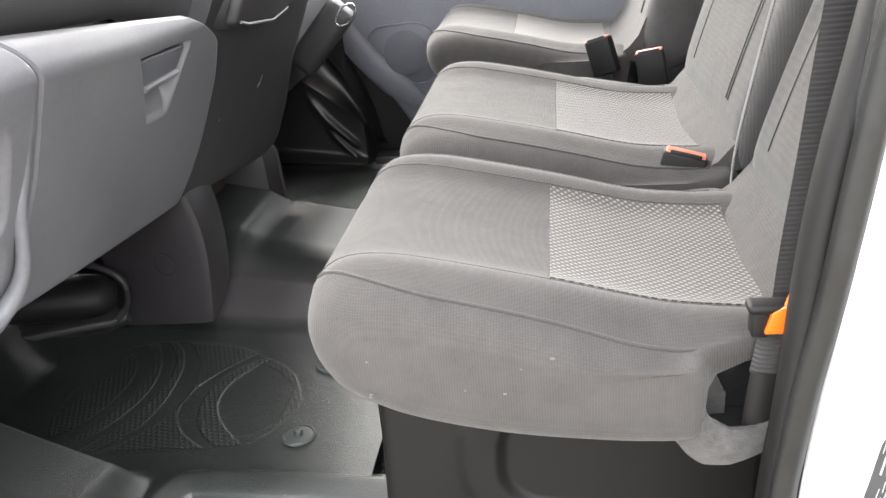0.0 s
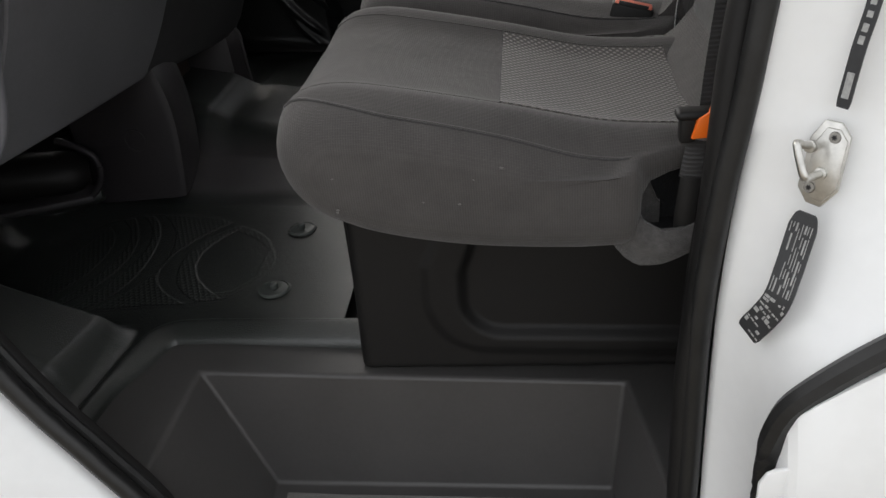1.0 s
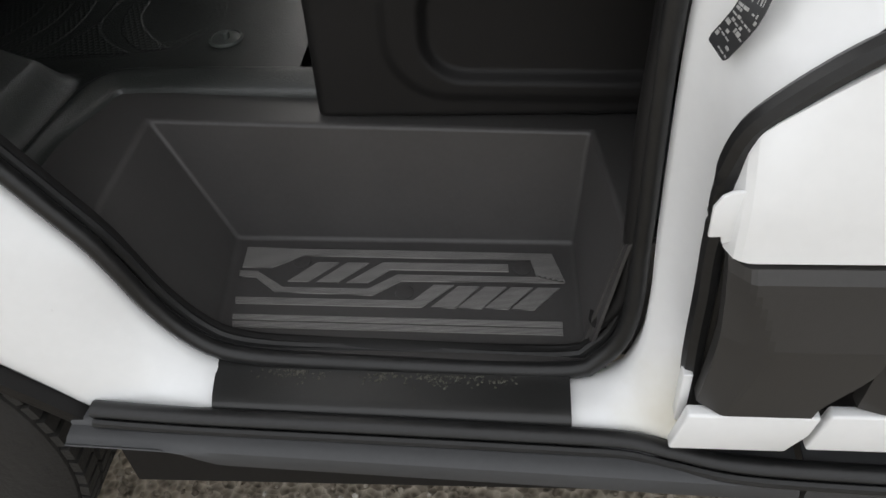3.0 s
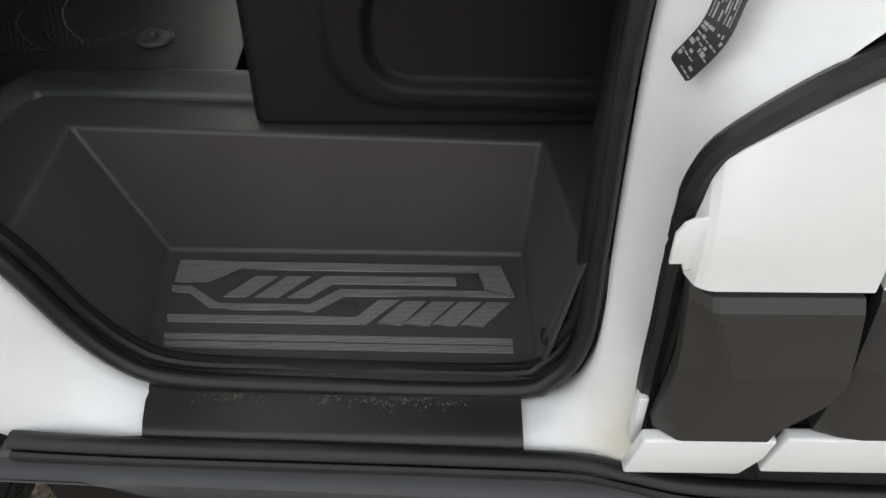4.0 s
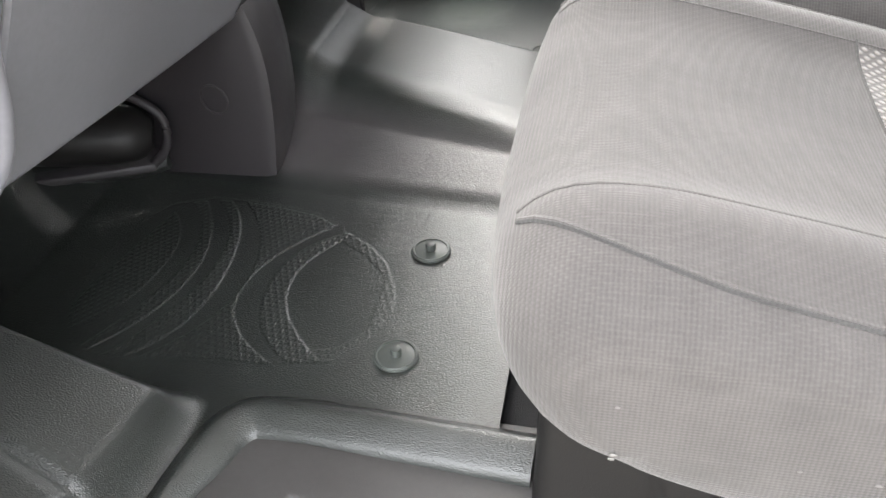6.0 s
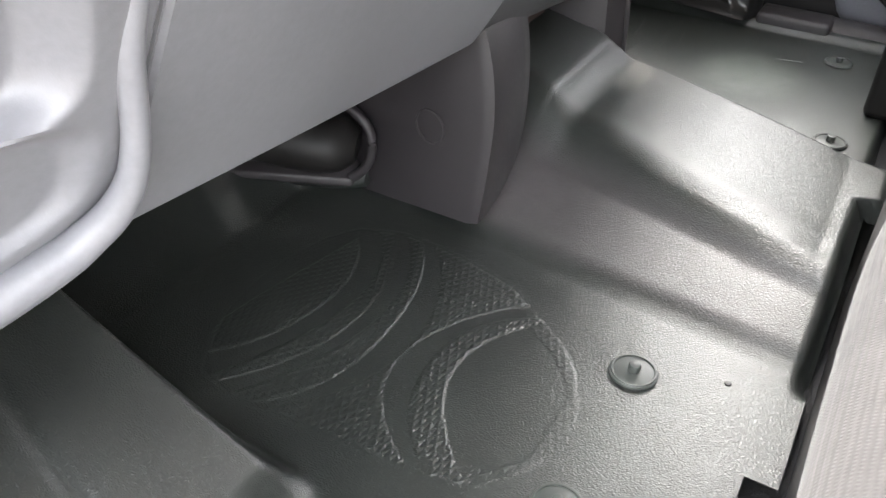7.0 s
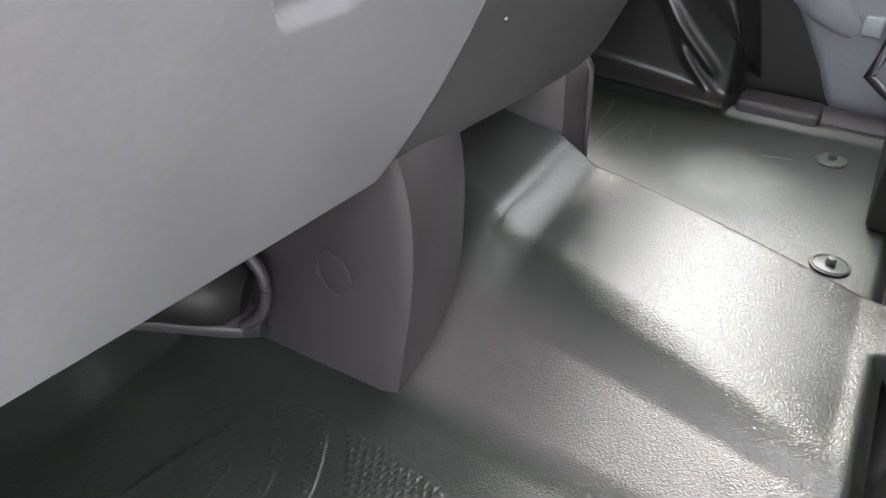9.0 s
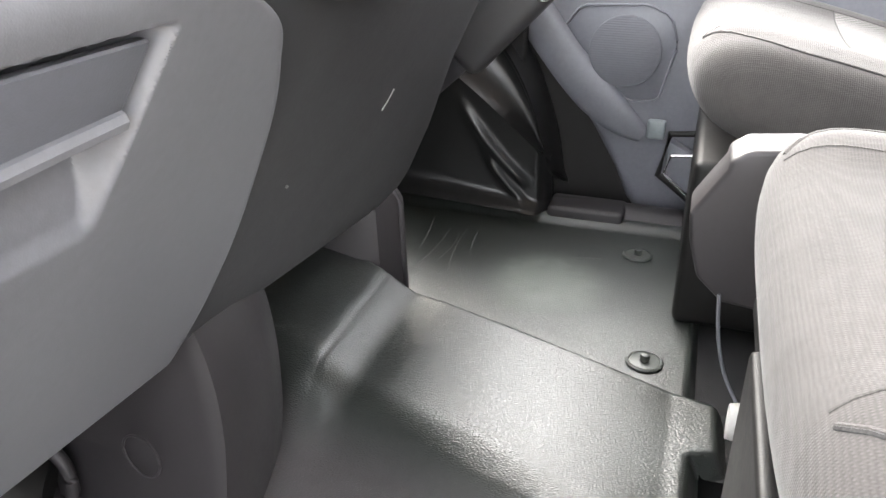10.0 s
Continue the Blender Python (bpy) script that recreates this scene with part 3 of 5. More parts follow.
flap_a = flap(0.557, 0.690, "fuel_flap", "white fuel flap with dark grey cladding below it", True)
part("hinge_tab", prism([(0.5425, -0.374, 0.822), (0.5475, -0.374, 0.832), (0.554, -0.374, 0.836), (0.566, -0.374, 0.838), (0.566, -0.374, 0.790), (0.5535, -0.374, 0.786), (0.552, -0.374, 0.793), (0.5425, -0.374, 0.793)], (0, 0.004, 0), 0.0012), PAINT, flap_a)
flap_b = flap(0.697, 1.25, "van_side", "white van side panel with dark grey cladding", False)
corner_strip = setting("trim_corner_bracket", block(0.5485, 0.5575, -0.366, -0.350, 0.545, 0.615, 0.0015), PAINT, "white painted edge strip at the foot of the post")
inner_post = thing("post_foot_trim", "pale blue-grey plastic trim at the foot of the rear post", "post trim")
part("cover", block(0.540, 0.60, -0.185, -0.068, 0.600, 0.770, 0.018, 5), PALE, inner_post)
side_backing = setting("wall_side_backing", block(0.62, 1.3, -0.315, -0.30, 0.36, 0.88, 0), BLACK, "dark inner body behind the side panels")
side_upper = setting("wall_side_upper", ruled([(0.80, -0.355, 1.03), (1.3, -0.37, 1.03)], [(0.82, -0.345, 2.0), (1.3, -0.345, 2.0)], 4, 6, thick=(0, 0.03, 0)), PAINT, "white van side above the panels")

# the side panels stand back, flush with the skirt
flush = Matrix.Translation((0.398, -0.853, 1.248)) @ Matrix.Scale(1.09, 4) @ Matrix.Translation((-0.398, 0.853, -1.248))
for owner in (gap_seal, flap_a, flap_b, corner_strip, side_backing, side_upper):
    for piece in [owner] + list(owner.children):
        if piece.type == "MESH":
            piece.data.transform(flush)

# striker on the rear post
striker = thing("door_striker", "galvanised steel door striker bolted to the white post", "door striker")
out_n = Vector((-0.64, -0.735, 0.22)).normalized()
side_n = out_n.cross(Vector((0, 0, 1))).normalized() * -1
if side_n.x < 0:
    side_n.negate()
SM = Matrix.Translation(Vector((0.604, -0.233, 1.026)) + out_n * 0.0015) @ Matrix((side_n, -out_n, side_n.cross(-out_n))).transposed().to_4x4() @ Matrix.Scale(0.68, 4)


def placed(bm, m):
    bmesh.ops.transform(bm, matrix=m, verts=bm.verts)
    return bm


plate = [(-0.018, 0, 0.026), (-0.006, 0, 0.048), (0.012, 0, 0.048), (0.025, 0, 0.034), (0.025, 0, -0.028), (0.010, 0, -0.050), (-0.007, 0, -0.048), (-0.020, 0, -0.032)]
part("base_plate", placed(prism(plate, (0, -0.006, 0), 0.0014), SM), STEEL, striker)
part("top_plate", placed(prism([(x * 0.8 + 0.004, -0.006, z * 0.85) for x, y, z in plate], (0, -0.004, 0), 0.0012), SM), STEEL, striker)
loop = [(-0.014, -0.006, 0.017), (-0.014, -0.028, 0.020), (-0.014, -0.046, 0.0245), (-0.013, -0.0515, 0.023), (-0.006, -0.0525, 0.008), (0.001, -0.0515, -0.007), (0.003, -0.047, -0.0105), (0.004, -0.028, -0.011), (0.004, -0.006, -0.011)]
part("loop", placed(tube(spline(loop, 50), 0.0046, 12), SM), STEEL, striker, "bent steel loop")
for c in ((-0.014, 0.0165), (0.004, -0.011)):
    part("loop_collar", placed(disc(0, 0, 0, 0.0072, 0.004, 20, 0.001), SM @ Matrix.Translation((c[0], -0.0098, c[1])) @ Matrix.Rotation(radians(90), 4, "X")), STEEL, striker)
for z, x in ((0.0315, 0.010), (-0.029, -0.005)):
    b = bmesh.new()
    bmesh.ops.create_cone(b, cap_ends=True, segments=20, radius1=0.0072, radius2=0.006, depth=0.003, matrix=Matrix.Translation((x, -0.0105, z)) @ Matrix.Rotation(radians(90), 4, "X"))
    s = part("screw", placed(b, SM), SCREW, striker)
    b = bmesh.new()
    for a in range(3):
        bmesh.ops.create_cube(b, size=1, matrix=Matrix.Translation((x, -0.0122, z)) @ Matrix.Rotation(radians(60 * a), 4, "Y") @ Matrix.Diagonal((0.006, 0.001, 0.0016, 1)))
    part("socket", placed(b, SM), PRINT_DARK, s, "", 0)



def label_strip(name, label, path, width, bars):
    """A curved sticker along a path of points, with printed bars across its width."""
    pts = spline(path, 91)
    ob = thing(name, label, "sticker")
    nrm = Vector((-0.76, -0.62, 0.20)).normalized()
    rows = []
    for i, p in enumerate(pts):
        d = (pts[min(i + 1, 90)] - pts[max(i - 1, 0)]).normalized()
        side = d.cross(nrm).normalized()
        taper = (0.55 + 0.45 * math.sqrt(min(1, (90 - i) / 9))) * (0.8 + 0.2 * math.sqrt(min(1, i / 4)))
        rows.append([p + side * (width * taper * (k / 4 - 0.5)) + nrm * 0.0034 for k in range(5)])
    part("film", sheet(rows, nrm * -0.0012), STICKER, ob)
    for n, (a, b, u, v, m) in enumerate(bars):
        r = []
        for i in range(int(a * 90), int(b * 90) + 1):
            p = pts[i]
            d = (pts[min(i + 1, 90)] - pts[max(i - 1, 0)]).normalized()
            side = d.cross(nrm).normalized()
            r.append([p + side * (width * (w - 0.5)) + nrm * 0.0038 for w in (u, v)])
        if len(r) > 1:
            part("printed_bar", sheet(r, nrm * -0.0004), m, ob, "", 0)
    return ob


lab_bars = []
dice = random.Random(5)
for k in range(8):
    u = 0.10 + 0.105 * k
    s = 0.44
    while s < 0.90:
        run = dice.uniform(0.03, 0.16)
        if dice.random() < 0.78:
            lab_bars.append((s, min(s + run, 0.93), u, u + 0.022 + 0.028 * (dice.random() < 0.35), PRINT))
        s += run + dice.uniform(0.012, 0.05)
for r in range(9):
    s, u = 0.04 + 0.042 * r, 0.06
    while u < 0.90:
        w = dice.uniform(0.05, 0.20)
        if dice.random() < 0.66:
            lab_bars.append((s, s + dice.choice((0.012, 0.018, 0.030)), u, min(u + w, 0.94), PRINT))
        u += w + dice.uniform(0.03, 0.08)
label_strip("curved_data_label", "curved dark grey printed data sticker on the white post", [(0.559, -0.246, 0.876), (0.5735, -0.2605, 0.914), (0.582, -0.2565, 0.942), (0.588, -0.2515, 0.965), (0.594, -0.247, 0.990)], 0.0245, lab_bars)
label_strip("narrow_label", "narrow dark sticker with pale printing on the white post", [(0.612, -0.2350, 1.070), (0.618, -0.2320, 1.112), (0.623, -0.2310, 1.139), (0.627, -0.2290, 1.165), (0.632, -0.2270, 1.20)], 0.011, [(0.06, 0.2, 0.25, 0.75, PRINT)] + [(0.36 + 0.07 * k, 0.40 + 0.07 * k, 0.3, 0.7, PRINT) for k in range(8)])


# ---- the step well ----
w = bmesh.new()
cA, cB, cC, cD = (0.0, 0.0, 0.45), (0.474, -0.016, 0.45), (0.478, -0.215, 0.45), (0.022, -0.205, 0.45)
tA, tB, tC, tD = (-0.067, 0.001, 0.653), (0.487, -0.018, 0.636), (0.512, -0.218, 0.640), (-0.074, -0.205, 0.645)
oA, oA2, oB2, oB, oC, oD = (-0.25, 0.12, 0.654), (-0.067, 0.12, 0.654), (0.487, 0.12, 0.637), (0.60, 0.12, 0.637), (0.60, -0.218, 0.637), (-0.25, -0.205, 0.646)
V = {k: w.verts.new(p) for k, p in dict(cA=cA, cB=cB, cC=cC, cD=cD, tA=tA, tB=tB, tC=tC, tD=tD, oA=oA, oA2=oA2, oB2=oB2, oB=oB, oC=oC, oD=oD, oAl=(-0.25, 0.001, 0.654), oBr=(0.60, -0.018, 0.637)).items()}
for f in ("cA cB cC cD", "tA tB cB cA", "tB tC cC cB", "tD tA cA cD", "tA oAl oA oA2", "tA oA2 oB2 tB", "tB oB2 oB oBr", "tB oBr oC tC", "tD oD oAl tA"):
    w.faces.new([V[k] for k in f.split()])
fix(w)
bmesh.ops.bevel(w, geom=[e for e in w.edges if len(e.link_faces) == 2 and e.calc_face_angle(0) > radians(25)], offset=0.007, segments=4, profile=0.5, affect="EDGES", clamp_overlap=True)
bmesh.ops.solidify(w, geom=w.faces[:], thickness=0.004)
well = setting("step_well", fix(w), STEPM, "black moulded plastic entry step well with a ribbed tread", 50)

# front lip of the well behind the seal
lip_rows = []
for k in range(41):
    x = 0.0 + 0.50 * k / 40
    lip_rows.append([(x, lean(x, y), z) for y, z in ((-0.186, 0.4515), (-0.194, 0.4525), (-0.200, 0.456), (-0.206, 0.4585), (-0.216, 0.459))])
part("front_lip", sheet(lip_rows, (0, 0, -0.006)), STEPM, well)

part("end_flange", ruled([(0.470, -0.203, 0.440), (0.492, -0.206, 0.55), (0.511, -0.210, 0.642)], [(0.545, -0.208, 0.452), (0.548, -0.210, 0.55), (0.552, -0.212, 0.642)], 12, 5, thick=(0, 0.006, 0)), STEPM, well)
tread = {
    "a": [(0.021, -0.021), (0.109, -0.023), (0.104, -0.036), (0.064, -0.061), (0.023, -0.060)],
    "b": [(0.109, -0.023), (0.443, -0.025), (0.459, -0.077), (0.422, -0.066), (0.415, -0.038), (0.104, -0.036)],
    "c": [(0.092, -0.085), (0.127, -0.048), (0.157, -0.048), (0.120, -0.085)],
    "d": [(0.131, -0.086), (0.168, -0.048), (0.198, -0.048), (0.160, -0.086)],
    "e": [(0.172, -0.086), (0.216, -0.047), (0.385, -0.047), (0.386, -0.060), (0.228, -0.060), (0.200, -0.086)],
    "f": [(0.021, -0.067), (0.047, -0.068), (0.087, -0.096), (0.203, -0.096), (0.239, -0.069), (0.422, -0.069), (0.458, -0.079), (0.245, -0.081), (0.210, -0.108), (0.078, -0.105), (0.046, -0.079), (0.023, -0.078)],
    "g": [(0.027, -0.116), (0.263, -0.116), (0.289, -0.087), (0.315, -0.087), (0.276, -0.127), (0.030, -0.127)],
    "h": [(0.288, -0.126), (0.321, -0.088), (0.349, -0.088), (0.319, -0.127)],
    "i": [(0.322, -0.126), (0.356, -0.088), (0.384, -0.088), (0.353, -0.127)],
    "j": [(0.356, -0.126), (0.390, -0.088), (0.418, -0.088), (0.386, -0.127)],
    "k": [(0.390, -0.126), (0.424, -0.088), (0.453, -0.088), (0.419, -0.127)],
    "l": [(0.031, -0.146), (0.453, -0.146), (0.453, -0.155), (0.033, -0.155)],
    "m": [(0.034, -0.158), (0.453, -0.158), (0.453, -0.167), (0.036, -0.167)],
}
for poly in tread.values():
    part("tread_rib", prism([(x, lean(x, y), 0.4503) for x, y in poly], (0, 0, 0.0018)), TREAD, well, "", 0)
for x, y in ((0.104, -0.046), (0.251, -0.100), (0.404, -0.052)):
    part("plug", disc(x, lean(x, y), 0.4502, 0.0125, 0.0012, 28, 0.0005), STEPM, well)


# ---- the rubber floor mat ----
def mat_edge(x):
    return 0.068 - 0.30 * ss(-0.135, -0.195, x)


def mat_height(x, y):
    near = mat_edge(x)
    z = np.full_like(x, 0.660)
    # moulded lip along the doorway
    d = y - near
    z -= 0.003 * ss(0.03, 0.015, d) * ss(-0.19, -0.15, x)
    # raised flank in front of the step
    end = ss(-0.182, -0.228, x + 0.11 * np.clip(0.05 - y, 0, 0.3))
    k = ss(0.108, 0.064, y) * end
    z += k * (0.034 + 0.48 * np.clip(-0.205 - x, 0, 0.4)) - 0.006 * np.exp(-((y + 0.052 + 0.22 * (x + 0.26)) / 0.007) ** 2) * end
    # tunnel between the two footwells
    y0, y1, y2 = 0.480 - 0.11 * x, 0.600 - 0.27 * x, 0.877 - 0.235 * x
    up = 0.008 * ss(y0 - 0.022, y0 + 0.022, y) + 0.026 * np.clip((y - y0) / (y1 - y0), 0, 1) + 0.016 * ss(y1 - 0.022, y1 + 0.028, y) + 0.014 * ss(y1 - 0.02, y1 + 0.07, y)
    up += ss(y1 - 0.035, y1 + 0.035, y) * (0.020 * ss(-0.213, -0.277, x) + 0.24 * np.clip(-0.262 - x, 0, 1))
    up += ss(y1 - 0.02, y1 + 0.06, y) * (0.017 - 0.080 * np.clip(x + 0.18, 0, 0.29) - 0.09 * np.clip(x + 0.18, 0, 0.29) ** 2)
    z += up * ss(y2 + 0.020, y2 - 0.006, y)
    # fronts of the footwells run up to the bulkhead
    z += 0.9 * np.clip(-0.50 - x, 0, 1) ** 1.2
    # rounded rear edge below the seats
    tail = ss(0.742, 0.756, y) * ss(0.872, 0.860, y)
    z -= 0.030 * ss(0.122 + 0.028 * tail, 0.146 + 0.028 * tail, x) ** 2 * ss(y0 - 0.05, y0, y)
    z += 0.012 * ss(1.372, 1.40, y)
    return z


def grid_object(name, xs, ys, fn, keep):
    X, Y = np.meshgrid(xs, ys, indexing="ij")
    Z = fn(X, Y)
    n, m = X.shape
    co = np.stack([X, Y, Z], -1).reshape(-1, 3)
    idx = np.arange(n * m).reshape(n, m)
    quads = np.stack([idx[:-1, :-1], idx[1:, :-1], idx[1:, 1:], idx[:-1, 1:]], -1).reshape(-1, 4)
    k = keep(X, Y)
    ok = (k[:-1, :-1] & k[1:, :-1] & k[1:, 1:] & k[:-1, 1:]).ravel()
    quads = quads[ok]
    me = bpy.data.meshes.new(name)
    me.from_pydata(co.tolist(), [], quads.tolist())
    me.shade_smooth()
    return me, X, Y


xs = np.concatenate([np.linspace(-0.75, -0.46, 40, endpoint=False), np.linspace(-0.46, 0.0, 270, endpoint=False), np.linspace(0.0, 0.172, 60)])
ys = np.concatenate([np.linspace(-0.19, 0.04, 50, endpoint=False), np.linspace(0.04, 0.13, 30, endpoint=False), np.linspace(0.13, 0.47, 200, endpoint=False), np.linspace(0.47, 1.0, 150, endpoint=False), np.linspace(1.0, 1.405, 70)])
me, X, Y = grid_object("floor_mat", xs, ys, mat_height, lambda x, y: ((x < np.where(y < 0.30, 0.112 + 0.05 * np.clip(y - 0.18, 0, 1), 0.146)) | ((y > 0.745) & (y < 0.868))) & np.where(x > -0.15, y > 0.080, (y > 0.080) | (x < np.interp(y, [-0.195, -0.13, -0.06, 0.01, 0.05, 0.074], [-0.194, -0.188, -0.180, -0.170, -0.160, -0.142]) - 0.006)))


def curve(ys, xs_at):
    """A smooth line across the mat: x for every y, through a few points."""
    return np.polyval(np.polyfit(ys, xs_at, min(4, len(ys) - 1)), Y)


band = np.zeros_like(X)
BANDS = (
    (((0.18, 0.214, 0.299, 0.372, 0.41), (-0.416, -0.412, -0.399, -0.383, -0.376)), ((0.181, 0.230, 0.287, 0.357, 0.399), (-0.383, -0.351, -0.337, -0.341, -0.362))),
    (((0.172, 0.245, 0.316, 0.374, 0.416), (-0.353, -0.323, -0.310, -0.318, -0.340)), ((0.161, 0.196, 0.246, 0.310, 0.374, 0.425), (-0.342, -0.320, -0.297, -0.292, -0.303, -0.328))),
    (((0.147, 0.211, 0.285, 0.353, 0.436), (-0.328, -0.294, -0.274, -0.274, -0.313)), ((0.147, 0.194, 0.257, 0.336, 0.429), (-0.302, -0.267, -0.252, -0.256, -0.290))),
    (((0.146, 0.198, 0.252, 0.339, 0.446), (-0.288, -0.245, -0.224, -0.225, -0.282)), ((0.160, 0.228, 0.272, 0.323, 0.375, 0.418), (-0.149, -0.213, -0.219, -0.208, -0.175, -0.135))),
    (((0.160, 0.184, 0.234, 0.284, 0.345, 0.394), (-0.125, -0.153, -0.183, -0.190, -0.177, -0.129)), ((0.160, 0.190, 0.242, 0.295, 0.348, 0.393), (-0.082, -0.114, -0.155, -0.163, -0.150, -0.115))))
for (ya, xa), (yb, xb) in BANDS:
    e0, e1 = curve(ya, xa), curve(yb, xb)
    band = np.maximum(band, ss(e0 - 0.0012, e0 + 0.0012, X) * ss(e1 + 0.0012, e1 - 0.0012, X))
# rounded outline of the whole pattern
top_y = np.interp(X, [-0.425, -0.420, -0.408, -0.385, -0.334, -0.285, -0.232, -0.175, -0.09, -0.06, -0.040, -0.028], [0.29, 0.345, 0.395, 0.432, 0.453, 0.453, 0.446, 0.432, 0.378, 0.345, 0.305, 0.262])
low_y = np.interp(X, [-0.425, -0.418, -0.405, -0.375, -0.33, -0.287, -0.20, -0.15, -0.08, -0.052, -0.035, -0.028], [0.29, 0.24, 0.195, 0.152, 0.139, 0.142, 0.150, 0.150, 0.162, 0.196, 0.236, 0.262])
inside = np.minimum(np.minimum(top_y - Y, Y - low_y), np.minimum(X + 0.425, -0.028 - X))
band = np.maximum(band, ss(0.026, 0.023, inside) * ss(-0.145, -0.125, X) * ss(0.02, -0.10, X) * 0.5)
band *= ss(0.002, 0.006, inside)
ring = np.exp(-((inside - 0.001) / 0.003) ** 2) * ss(-0.10, -0.20, X)
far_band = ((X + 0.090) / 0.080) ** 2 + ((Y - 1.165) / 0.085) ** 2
# worn oval and rubbed patch; last term tints the driver's floor for missing light
wear_and_lift = 2.0 * np.exp(-far_band ** 2 * 1.0) + 0.22 * np.exp(-((X - 0.02) / 0.09) ** 2 - ((Y - 0.30) / 0.16) ** 2) + 0.30 * ss(0.93, 1.02, Y) * ss(1.42, 1.3, Y)
at = me.attributes.new("wear_and_lift", "FLOAT", "POINT")
at.data.foreach_set("value", wear_and_lift.astype(np.float32).ravel())
# band along the tunnel's slope where the sheen is put into the colour
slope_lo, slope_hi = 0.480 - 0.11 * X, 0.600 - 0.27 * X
slope_sheen = 0.75 * ss(slope_lo - 0.01, slope_lo + 0.03, Y) * ss(slope_hi + 0.03, slope_hi - 0.03, Y) * ss(0.15, 0.08, X)
at = me.attributes.new("slope_sheen", "FLOAT", "POINT")
at.data.foreach_set("value", slope_sheen.astype(np.float32).ravel())
at = me.attributes.new("bands", "FLOAT", "POINT")
at.data.foreach_set("value", np.maximum(band, 0.3 * ring).astype(np.float32).ravel())
co = np.empty(len(me.vertices) * 3, np.float32)
me.vertices.foreach_get("co", co)
co = co.reshape(-1, 3)
co[:, 2] += (0.0006 * band + 0.0003 * ring).ravel()
me.vertices.foreach_set("co", co.ravel())
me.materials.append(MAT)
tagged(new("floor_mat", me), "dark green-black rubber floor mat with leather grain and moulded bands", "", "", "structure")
pin = disc(0.075, 0.405, 0.6595, 0.0035, 0.0016, 12, 0.0005)
part("pin_hole", pin, PRINT_DARK, bpy.data.objects["floor_mat"])
for (xa, ya), (xb, yb), bow in (((-0.299, 1.143), (-0.287, 1.307), 0.004), ((-0.246, 1.140), (-0.259, 1.316), -0.005), ((-0.314, 1.203), (-0.331, 1.345), 0.003), ((-0.272, 1.175), (-0.268, 1.290), 0.006), ((-0.225, 1.205), (-0.238, 1.300), -0.003), ((-0.06, 1.252), (-0.02, 1.262), 0.001)):
    line = []
    for k in range(13):
        t = k / 12
        x, y = xa + (xb - xa) * t + bow * math.sin(t * math.pi), ya + (yb - ya) * t
        line.append((x, y, 0.6606))
    part("scratch", tube(line, 0.00055, 5, radii=[0.3 + 0.7 * math.sin((k + 1) / 14 * math.pi) for k in range(13)]), MARK, bpy.data.objects["floor_mat"], "pale thin scratch")
setting("floor", block(-0.8, 1.0, 0.13, 1.65, 0.600, 0.636, 0), CARPET, "black cab floor below the mat", 0)

BORDER = [(0.148, 0.083), (0.06, 0.088), (-0.04, 0.093), (-0.115, 0.094), (-0.142, 0.086), (-0.160, 0.062), (-0.170, 0.020), (-0.180, -0.06), (-0.188, -0.13), (-0.194, -0.195)]
path = spline([(x, y, 0) for x, y in BORDER], 80)
rows = []
for i, p in enumerate(path):
    d = (path[min(i + 1, 79)] - path[max(i - 1, 0)]).normalized()
    out = Vector((-d.y, d.x, 0))
    if out.y > 0.2 or out.x < -0.2:
        out.negate()
    slope = 1.0 - 0.62 * float(ss(46, 60, np.array(i)))
    prof = ((-0.020, 0.6590), (-0.016, 0.6615), (-0.012, 0.6650), (-0.008, 0.6685), (-0.004, 0.6702), (0.000, 0.6702), (0.005, 0.6690), (0.012, 0.6664), (0.020, 0.6632), (0.027, 0.6602), (0.031, 0.6570), (0.033, 0.6500))
    rows.append([p + out * (o * slope if o > 0 else o) + Vector((0, 0, z)) for o, z in prof])
tagged(link("mat_border", sheet(rows, (0, 0, -0.006)), MAT, bpy.data.objects["floor_mat"]), "rounded border of the rubber mat")

for n, (x, y) in enumerate(((-0.010, 0.184), (-0.010, 0.370), (0.074, 0.976), (0.036, 1.290))):
    b = thing("mat_fixing", "round dark plastic mat fixing with a short centre peg", "mat fixing", "mat fixings", (x, y, 0.6605))
    part("disc", disc(0, 0, 0.0, 0.0245, 0.0035, 36, 0.0014), BUTTON, b)
    part("rim", tube([(0.0215 * math.cos(a), 0.0215 * math.sin(a), 0.0035) for a in (k * math.pi / 18 for k in range(36))], 0.0016, 6, closed=True), BUTTON, b)
    part("peg", disc(0, 0, 0.003, 0.0062, 0.010, 18, 0.0015), BUTTON, b)


